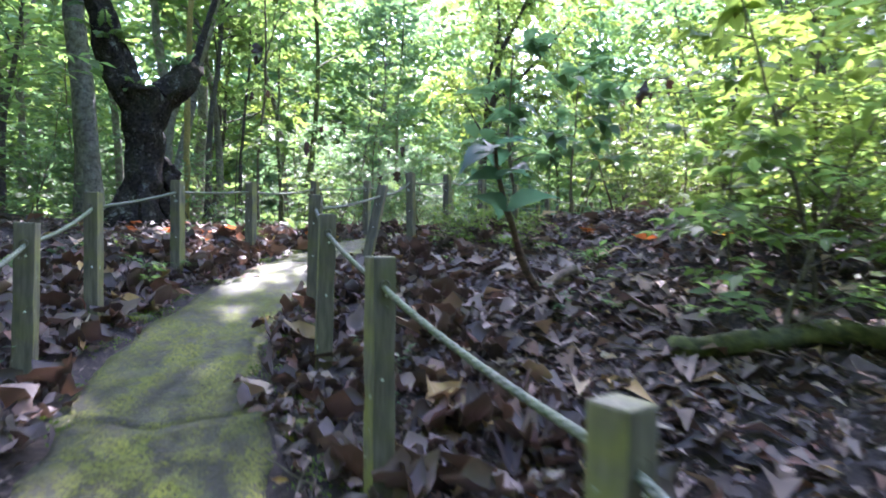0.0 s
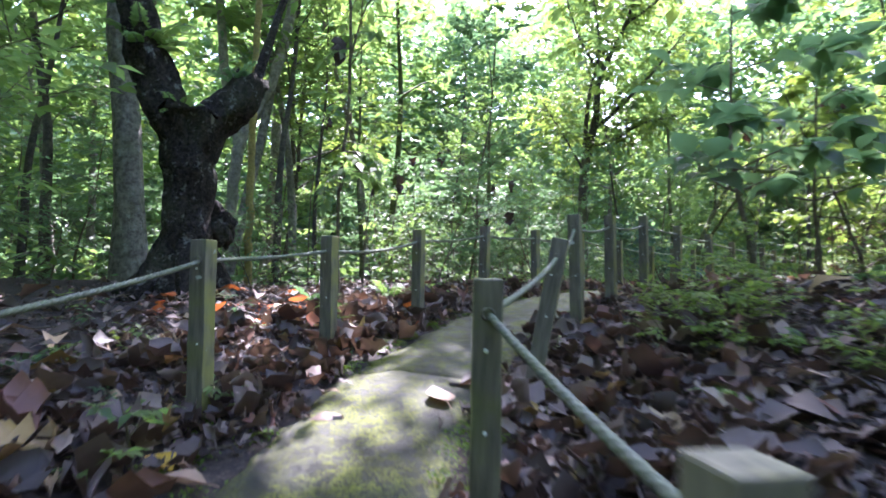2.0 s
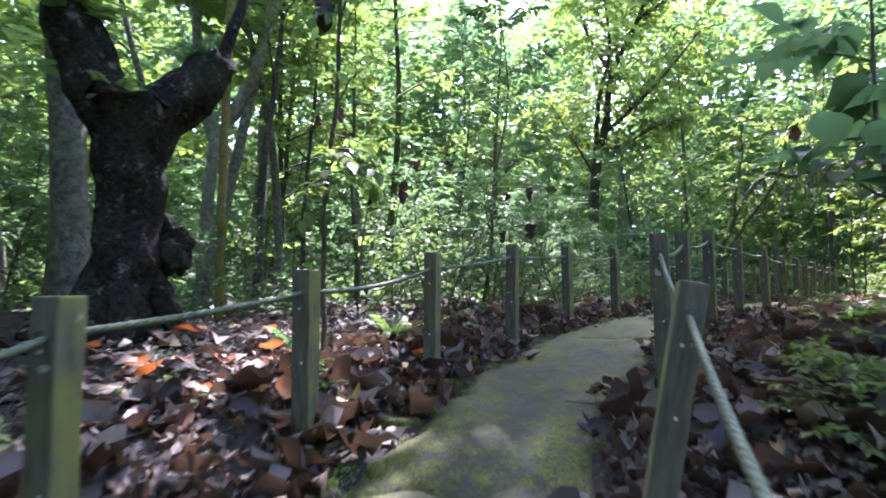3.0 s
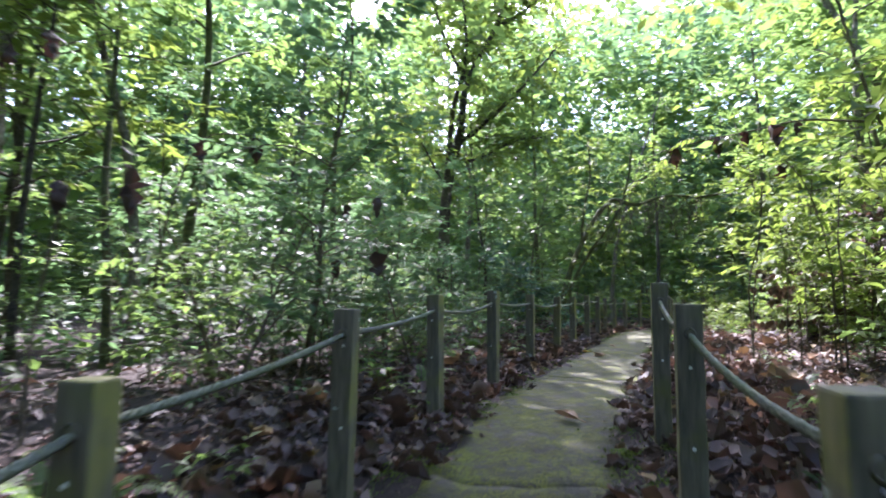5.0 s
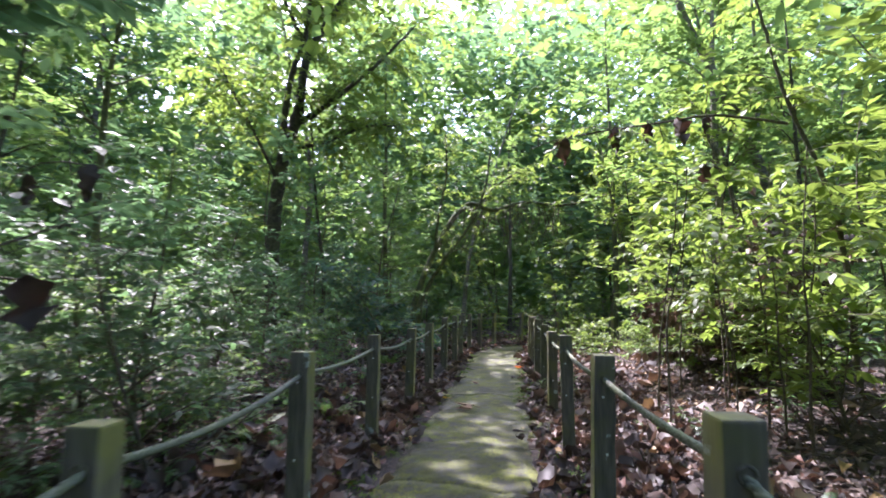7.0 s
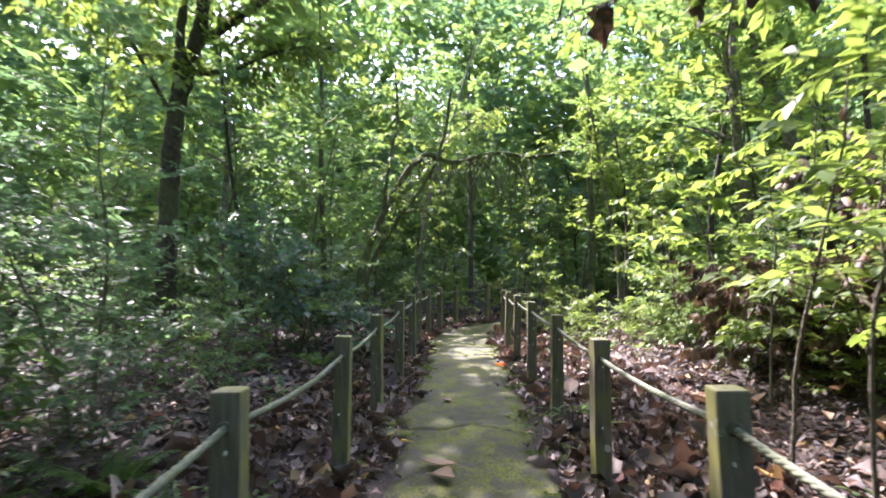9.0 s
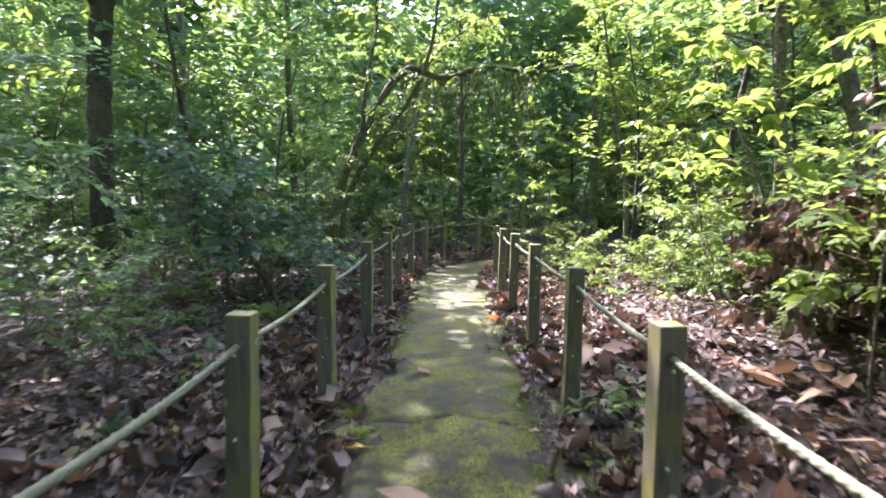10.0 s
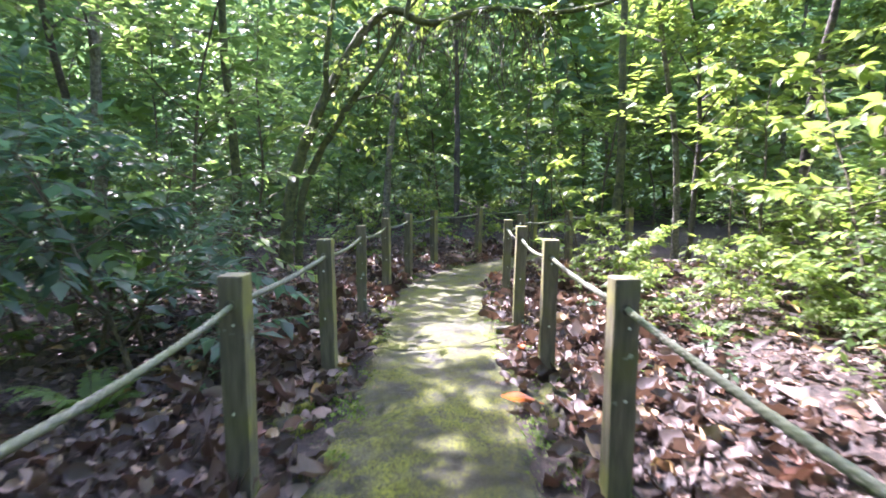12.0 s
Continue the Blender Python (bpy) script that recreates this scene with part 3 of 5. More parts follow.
def grow(seed, height, r0, branches, reach, low, twigs, per_twig, size, lean=0.05, up=0.5, droop=0.35, sag=0.25, bend=0.08, cone=0.5, forks=0):
    """Wood and leaves of a plant that stands at the origin."""
    rng = np.random.default_rng(seed)
    wood, leaves = [], []
    n = 14
    stem = wobble_line(rng, (0, 0, -0.15), (rng.normal(0, lean), rng.normal(0, lean), 1), height + 0.15, n, bend * 0.6, -0.02)
    rad = r0 * (1 - 0.85 * np.linspace(0, 1, n + 1)) + 0.003
    rad[0] *= 1.35
    wood.append(tube(stem, rad, 8 if r0 > 0.05 else 6))
    for b in range(branches):
        u = low + (1 - low) * (b + rng.random()) / branches
        i = min(int(u * n), n - 1)
        p = stem[i] + (stem[i + 1] - stem[i]) * (u * n - i)
        az = b * 2.4 + rng.normal(0, 0.4)
        ln = reach * (1 - cone * (u - low) / (1 - low)) * rng.uniform(0.6, 1.15)
        way = np.array([math.cos(az), math.sin(az), up * rng.uniform(0.4, 1.5)])
        line = wobble_line(rng, p, way, ln, 5, bend, droop * 0.4)
        rb = max(0.004, min(rad[i] * 0.55, 0.012 + 0.02 * ln))
        wood.append(tube(line, np.linspace(rb, 0.003, 6), 3 if height > 3 else 4))
        for t in range(twigs):
            v = 0.25 + 0.75 * (t + rng.random()) / twigs
            k = min(int(v * 5), 4)
            q = line[k] + (line[k + 1] - line[k]) * (v * 5 - k)
            d = unit(line[k + 1] - line[k])
            side = unit(np.cross(d, np.array([0, 0, 1.0]))) * (1 if t % 2 else -1)
            tw = wobble_line(rng, q, d * 0.7 + side * rng.uniform(0.3, 1.0) + np.array([0, 0, rng.normal(0.05, 0.25)]), ln * rng.uniform(0.25, 0.5) + 0.1, 1 if height > 3 else 2, 0.1, droop)
            wood.append(tube(tw, np.linspace(min(rb * 0.6, 0.007), 0.0018, len(tw)), 3))
            leafy_twig(rng, tw, per_twig, size, 0.95, leaves, sag)
        leafy_twig(rng, line, per_twig, size, 0.95, leaves, sag, 0.4)
    return join(wood), [np.array(a) for a in zip(*leaves)]


def plant(name, label, category, group, bark, leaf, shape=(LEAF4_V, LEAF4_F), trunk="stem", crown="foliage", **kw):
    """A plant as a thing with its wood and its leaves."""
    (V, F), (pos, way, nrm, size) = grow(**kw)
    ob = tagged(new(name), label, category, group)
    part(trunk, mesh_from(trunk, V, [F], [bark], smooth=True), ob)
    part(crown, leaf_mesh(crown, pos, way, nrm, size, leaf, shape), ob)
    return ob


def fronds(seed, count, length, leaflets, leaf_len):
    """A tuft of arching feathery fronds."""
    rng = np.random.default_rng(seed)
    wood, leaves = [], []
    for f in range(count):
        az = f * 2.4 + rng.normal(0, 0.3)
        line = wobble_line(rng, (0, 0, -0.05), (math.cos(az), math.sin(az), rng.uniform(0.7, 1.8)), length * rng.uniform(0.7, 1.15), 9, 0.04, 0.42)
        wood.append(tube(line, np.linspace(0.007, 0.002, 10), 4))
        n = len(line) - 1
        for k in range(leaflets):
            u = 0.22 + 0.78 * k / leaflets
            i = min(int(u * n), n - 1)
            p, t = line[i] + (line[i + 1] - line[i]) * (u * n - i), unit(line[i + 1] - line[i])
            side = unit(np.cross(t, np.array([0.01, 0.02, 1.0])))
            for s in (-1, 1):
                leaves.append((p, unit(s * side + 0.45 * t + rng.normal(0, 0.08, 3) + np.array([0, 0, -0.15])), unit(np.cross(s * side, t) * -s + rng.normal(0, 0.15, 3)), leaf_len * math.sin(math.pi * (0.18 + 0.8 * u)) * rng.uniform(0.85, 1.1) + 0.02))
    return join(wood), [np.array(a) for a in zip(*leaves)]


def fern(name, label, seed, count, length, leaflets, leaf_len, mat):
    (V, F), (pos, way, nrm, size) = fronds(seed, count, length, leaflets, leaf_len)
    ob = tagged(new(name), label, "fern", "ferns beside the path")
    part("stalk", mesh_from("stalk", V, [F], [BARK_TWIG]), ob)
    part("frond_foliage", leaf_mesh("frond_foliage", pos, way, np.where(nrm[:, 2:3] < 0, -nrm, nrm), size, mat), ob)
    return ob


KEEP_OUT = [(p[0], p[1]) for p in LEFT_POSTS + RIGHT_POSTS]


def settle(ob, x, y, scale=1.0, turn=0.0, first=False, tilt=0.0):
    """Stands a plant, or a copy of it, on the ground."""
    m = pose(x, y, land_at(x, y) - 0.02, tilt, 0, turn) @ Matrix.Scale(scale, 4)
    if first:
        ob.matrix_world = m
        return ob
    return copy_thing(ob, m)


def off_path(x, y):
    return abs(float(lateral(np.array([x]), np.array([y]))[0][0]))


class Stand:
    """Takes turns among a few model plants of one kind, setting each first and copies after that."""

    def __init__(self, makers):
        self.models, self.used, self.k = [f() for f in makers], set(), 0

    def put(self, x, y, scale=1.0, turn=None, which=None, tilt=0.0):
        i = self.k % len(self.models) if which is None else which
        self.k += 1
        turn = random.uniform(0, 360) if turn is None else turn
        ob = settle(self.models[i], x, y, scale, turn, i not in self.used, tilt)
        self.used.add(i)
        return ob


TALL = Stand([lambda s=s, h=h, r=r, l=l, m=m: plant("forest_tree", "tall slender rainforest tree with a leafy crown", "tree", "trees of the forest", BARK_DARK if s == 13 else BARK_GREY, m, (LEAF2_V, LEAF2_F), "trunk", "crown",
              seed=s, height=h, r0=r, branches=22, reach=3.0, low=l, twigs=5, per_twig=12, size=0.34, up=0.7, droop=0.3, bend=0.1)
              for s, h, r, l, m in ((11, 13, 0.13, 0.28, LEAF_MID), (12, 15, 0.17, 0.34, LEAF_DARK), (13, 11, 0.09, 0.26, LEAF_LIGHT), (14, 14, 0.11, 0.3, LEAF_MID))])
UNDER = Stand([lambda s=s, h=h, l=l, m=m: plant("young_tree", "young understorey tree with fine leafy branches", "young tree", "young trees of the understorey", BARK_TWIG, m, (LEAF2_V, LEAF2_F), "trunk", "crown",
               seed=s, height=h, r0=0.032, branches=18, reach=1.55, low=l, twigs=5, per_twig=9, size=0.19, up=0.5, droop=0.4, bend=0.12)
               for s, h, l, m in ((21, 4.6, 0.14, LEAF_MID), (22, 5.8, 0.2, LEAF_DARK), (23, 3.8, 0.1, LEAF_LIGHT), (24, 5.2, 0.25, LEAF_LIGHT), (25, 4.2, 0.1, LEAF_DARK))])
SHRUB = Stand([lambda s=s, h=h, z=z, m=m: plant("shrub", "dense leafy green shrub on the forest floor", "shrub", "shrubs of the forest floor", BARK_TWIG, m, (LEAF4_V, LEAF4_F), "stem", "foliage",
               seed=s, height=h, r0=0.016, branches=14, reach=0.85, low=0.05, twigs=3, per_twig=8, size=z, up=0.9, droop=0.5, bend=0.14, cone=0.3)
               for s, h, z, m in ((31, 1.3, 0.115, LEAF_MID), (32, 1.7, 0.10, LEAF_DARK), (33, 1.1, 0.14, LEAF_LIGHT), (34, 2.0, 0.10, LEAF_MID))])
POLE = Stand([lambda s=s: plant("thin_sapling", "thin bare-stemmed sapling with a few leaves on top", "sapling", "thin saplings", BARK_TWIG, LEAF_LIGHT, (LEAF4_V, LEAF4_F), "stem", "foliage",
              seed=s, height=2.6, r0=0.011, branches=9, reach=0.6, low=0.45, twigs=1, per_twig=6, size=0.16, up=0.4, droop=0.5, bend=0.14) for s in (41, 42, 43)])
SEED = Stand([lambda s=s, m=m: plant("seedling", "small green seedling among fallen leaves", "seedling", "seedlings", BARK_TWIG, m, (LEAF4_V, LEAF4_F), "stem", "foliage",
              seed=s, height=0.28, r0=0.004, branches=5, reach=0.16, low=0.3, twigs=1, per_twig=3, size=0.085, up=0.4, droop=0.3) for s, m in ((51, LEAF_LIGHT), (52, LEAF_MID), (53, LEAF_DARK))])
BROAD = Stand([lambda s=s, h=h, z=z, m=m: plant("broad_leaved_sapling", "sapling with large drooping oval leaves", "sapling", "broad-leaved saplings", BARK_TWIG, m, (BIG_V, BIG_F), "stem", "foliage",
               seed=s, height=h, r0=0.02, branches=11, reach=0.75, low=0.35, twigs=1, per_twig=5, size=z, up=0.35, droop=0.3, sag=0.55, bend=0.1)
               for s, h, z, m in ((61, 2.3, 0.27, LEAF_DARK), (62, 1.7, 0.24, LEAF_MID), (63, 2.6, 0.2, LEAF_LIGHT))])
BUSH = Stand([lambda s=s, h=h, z=z, m=m: plant("bush", "leafy bush with broad pointed leaves on the forest floor", "bush", "bushes beside the path", BARK_TWIG, m, (LEAF4_V, LEAF4_F), "stem", "foliage",
              seed=s, height=h, r0=0.016, branches=16, reach=0.9, low=0.05, twigs=3, per_twig=9, size=z, up=0.8, droop=0.5, sag=0.35, bend=0.13, cone=0.3)
              for s, h, z, m in ((81, 1.5, 0.145, LEAF_MID), (82, 1.9, 0.13, LEAF_DARK), (83, 1.2, 0.16, LEAF_LIGHT), (84, 1.7, 0.15, LEAF_BIG))])
SLIM = Stand([lambda s=s, b=b: plant("slim_tree", "slim straight forest tree with a high sparse crown", "tree", "slim trees of the forest", b, LEAF_MID, (LEAF2_V, LEAF2_F), "trunk", "crown",
              seed=s, height=10.5, r0=0.10, branches=12, reach=1.7, low=0.45, twigs=4, per_twig=9, size=0.24, lean=0.035, up=0.6, droop=0.4, bend=0.07) for s, b in ((85, BARK_GREY), (86, BARK_DARK), (87, BARK_MOSSY))])
WITHERED = Stand([lambda s=s: plant("withered_shrub", "withered shrub hung with drooping dead brown leaves", "shrub", "withered shrubs on the bank", BARK_TWIG, LEAF_WITHERED, DRY[s % 2], "stem", "dead_foliage",
                  seed=s, height=1.25, r0=0.016, branches=13, reach=0.85, low=0.1, twigs=2, per_twig=8, size=0.125, up=0.7, droop=1.0, sag=1.3, bend=0.16, cone=0.3) for s in (88, 89)])
FERN = Stand([lambda: fern("fern", "arching green fern beside the path", 71, 11, 0.95, 20, 0.13, LEAF_MID), lambda: fern("fern", "arching green fern beside the path", 72, 9, 0.75, 18, 0.11, LEAF_DARK)])

# sunlit places on the ground: x, y, radius
SUNNY = [(5.75, 16.9, 1.1), (6.2, 16.1, 1.0), (4.9, 15.0, 0.9), (5.13, 18.5, 0.35), (6.0, 20.5, 0.5), (7.0, 18.6, 1.2), (8.4, 19.6, 1.4), (7.5, 15.2, 1.2), (-1.84, 5.8, 0.35), (-3.3, 7.9, 0.9), (-4.4, 9.4, 1.1),
         (4.2, 12.6, 1.5), (9.8, 22.6, 1.3), (-1.1, 2.9, 0.15), (3.9, 4.5, 0.8), (7.6, 22.6, 0.8)]

# glades deeper in the woods, where the high canopy is open
GLADES = [(-3.0, 13.5, 2.0), (-6.0, 17.0, 2.3), (-1.0, 19.0, 1.8), (-8.0, 12.5, 1.8), (9.0, 24.0, 2.2), (12.0, 20.0, 2.0), (-10.0, 18.0, 2.5), (0.5, 27.0, 2.5), (5.0, 28.0, 2.5), (7.5, 25.5, 1.8)]


def sunlit(x, y, z, r, high=False):
    """Whether something at this place of this size would shade a sunny place."""
    t = (z - 1.0) / TO_SUN.z
    gx, gy = x - TO_SUN.x * t, y - TO_SUN.y * t
    return any(math.hypot(gx - a, gy - b) < c + r for a, b, c in (SUNNY + GLADES if high else SUNNY))


def in_gap(x, y):
    """The wedge of open sky ahead of the start."""
    ax, ay = x + 1.0, y - 3.0
    return ay > 15 and abs(math.degrees(math.atan2(ax, ay)) - 6.5) < 1.6


def clear_of(x, y, spots, r):
    return all(math.hypot(x - a, y - b) > r for a, b in spots)


def plant_forest():
    random.seed(4)
    spots = []
    for x, y, s, w in ((-6.3, 9.0, 1.15, 1), (-7.2, 7.4, 0.9, 0), (-6.7, 11.7, 1.0, 3), (-7.4, 15.2, 0.8, 2), (9.15, 19.6, 0.6, 2), (9.9, 17.2, 0.95, 0), (-8.8, 17.0, 1.0, 1), (1.9, 27.0, 1.0, 0)):
        TALL.put(x, y, s, which=w)
        spots.append((x, y))
    tries = 0
    while len(spots) < 66 and tries < 4000:
        tries += 1
        x, y = random.uniform(-19, 25), random.uniform(-11, 40)
        if off_path(x, y) < 3.6 or in_gap(x, y) or not clear_of(x, y, spots, 2.4) or math.hypot(x - 5, y - 23.4) < 2:
            continue
        if any(sunlit(x, y, z, 2.5, True) for z in (5, 7, 9, 11, 13)):
            continue
        TALL.put(x, y, random.uniform(0.7, 1.15))
        spots.append((x, y))
    under, tries = [], 0
    while len(under) < 138 and tries < 6000:
        tries += 1
        x, y = random.uniform(-16, 20), random.uniform(-6, 36)
        d = off_path(x, y)
        if d < 2.5 or not clear_of(x, y, under, 1.15) or not clear_of(x, y, spots, 0.6) or (y < 9 and d < 3.8) or math.hypot(x + 4.6, y - 7.8) < 1.7:
            continue
        if sunlit(x, y, 2.5, 1.1) or sunlit(x, y, 4.0, 1.3) or sunlit(x, y, 5.3, 1.2) or sunlit(x, y, 6.5, 0.8):
            continue
        if in_gap(x, y) and y < 8:
            continue
        right = x > 1.5 + (y - 12) * 0.55
        UNDER.put(x, y, random.uniform(0.7, 1.15), which=random.choice((0, 2, 3, 2) if right else (0, 1, 4, 1)))
        under.append((x, y))
    low, tries = [], 0
    while len(low) < 120 and tries < 9000:
        tries += 1
        x, y = random.uniform(-13, 17), random.uniform(-3, 31)
        d = off_path(x, y)
        side = float(lateral(np.array([x]), np.array([y]))[0][0])
        near = (1.8 if y < 14 else 2.7) if (side < 0 and y > 9.5) else 2.8
        if y < 9.5:
            near = 3.4
        if d < near or not clear_of(x, y, low, 0.6) or math.hypot(x + 4.6, y - 7.8) < 1.3 or d > 6.5:
            continue
        SHRUB.put(x, y, random.uniform(0.65, 1.2), which=random.choice((0, 2, 2) if side > 0 else (0, 1, 3, 1)))
        low.append((x, y))
    for y in np.arange(10.6, 21.5, 0.8):
        k = int(np.abs(LINE[:, 1] - y).argmin())
        for d0, d1, s0, s1 in ((1.95, 2.35, 0.5, 0.7), (2.7, 3.5, 1.0, 1.4)):
            if y > 13.2 and d0 < 2.5:
                continue
            d = -random.uniform(d0, d1)
            BUSH.put(LINE[k, 0] + LINE_R[k, 0] * d, LINE[k, 1] + LINE_R[k, 1] * d, random.uniform(s0, s1), which=random.choice((1, 0, 1)))
    for y in np.arange(14.2, 20.5, 0.5):
        k = int(np.abs(LINE[:, 1] - y).argmin())
        d = random.uniform(2.9, 3.7)
        BUSH.put(LINE[k, 0] + LINE_R[k, 0] * d, LINE[k, 1] + LINE_R[k, 1] * d, random.uniform(0.6, 1.0), which=random.choice((2, 0, 2)))
    for x, y, s in ((6.9, 16.9, 0.7), (7.1, 16.2, 0.75), (6.4, 17.9, 0.6), (6.9, 17.5, 0.8), (6.9, 18.7, 0.8), (7.2, 15.4, 0.75), (7.0, 19.6, 0.75), (7.5, 19.0, 0.9)):
        BUSH.put(x, y, s, which=2)
    for x, y, s, w in ((-5.8, 12.05, 0.8, 1), (-6.4, 14.0, 1.0, 0), (-5.6, 13.3, 0.7, 1), (-5.2, 15.6, 0.9, 0), (-5.0, 16.7, 1.1, 2), (-3.2, 16.1, 0.6, 1), (-8.9, 13.7, 1.1, 0), (-9.3, 10.5, 1.2, 1), (-7.3, 8.3, 0.7, 1), (-2.2, 18.2, 0.7, 2),
                       (-4.4, 13.0, 0.5, 2), (-7.6, 16.4, 1.1, 1), (12.4, 19.8, 1.1, 1), (9.9, 20.3, 0.6, 0), (11.9, 18.4, 0.9, 0), (9.8, 26.8, 1.1, 1), (4.0, 24.2, 0.8, 2), (7.4, 26.0, 0.9, 0), (12.0, 23.5, 1.0, 2), (2.0, 23.0, 0.8, 1), (8.9, 14.9, 0.7, 1)):
        SLIM.put(x, y, s, which=w)
    for x, y, s, w in ((-2.1, 11.9, 1.05, 1), (-1.2, 14.2, 0.75, 4), (0.0, 16.4, 0.75, 1)):
        UNDER.put(x, y, s, which=w)
    for x, y, s in ((8.1, 20.0, 1.05), (7.7, 24.6, 1.3), (9.0, 24.3, 1.2), (10.4, 24.0, 1.3), (6.4, 24.8, 1.2)):
        BUSH.put(x, y, s, which=2)
    for x, y, s, w in ((-0.9, 13.2, 0.75, 1), (-0.4, 14.0, 0.75, 0), (0.1, 15.0, 0.8, 1), (0.9, 16.6, 0.75, 1), (-1.6, 12.2, 0.8, 1), (-1.8, 13.6, 1.25, 1), (-1.2, 14.6, 1.3, 0), (-0.6, 15.6, 1.3, 1), (-2.4, 12.7, 1.3, 1), (-3.0, 11.6, 1.2, 0)):
        BUSH.put(x, y, s, which=w)
    for x, y, s in ((2.55, 18.75, 1.15), (2.6, 19.6, 0.9)):
        BUSH.put(x, y, s, which=3)
    for x, y, s in ((5.7, 14.3, 1.0), (6.3, 13.5, 1.1), (6.2, 15.0, 0.9), (7.0, 14.2, 1.2)):
        WITHERED.put(x, y, s)


plant_forest()

# ---- single trees and plants ----
def branch_tree(name, label, lines, bark, twigs_seed, leaf, leaf_size, per_line, twig_len, category="tree", group="", shape=(LEAF4_V, LEAF4_F)):
    """A tree given by its main limbs, each a run of points with two radii; leafy twigs on the limbs marked so."""
    rng = np.random.default_rng(twigs_seed)
    ob = tagged(new(name), label, category, group)
    leaves, small = [], []
    for k, (pts, r0, r1, leafy) in enumerate(lines):
        L = smooth_line(np.array(pts, float), 0.12)
        L[1:-1] += rng.normal(0, min(r0, 0.05) * 0.15, (len(L) - 2, 3))
        V, F = tube(L, np.linspace(r0, r1, len(L)) * (1 + 0.08 * np.sin(np.arange(len(L)) * 1.7)), 9 if r0 > 0.06 else 6)
        part("trunk" if k == 0 else "limb", mesh_from("limb", V, [F], [bark], smooth=True), ob)
        for t in range(int(per_line * leafy)):
            i = int(len(L) * rng.uniform(0.25, 0.98))
            az = rng.uniform(0, 6.28)
            tw = wobble_line(rng, L[min(i, len(L) - 1)], (math.cos(az), math.sin(az), rng.uniform(-0.3, 0.8)), twig_len * rng.uniform(0.5, 1.2), 6, 0.14, 0.35)
            small.append(tube(tw, np.linspace(0.008, 0.002, 7), 4))
            leafy_twig(rng, tw, 12, leaf_size, 0.9, leaves)
    if small:
        V, F = join(small)
        tagged(part("twig_work", mesh_from("twig_work", V, [F], [bark]), ob), kind="stuff")
        pos, way, nrm, size = [np.array(a) for a in zip(*leaves)]
        part("crown", leaf_mesh("crown", pos, way, nrm, size, leaf, shape), ob)
    return ob


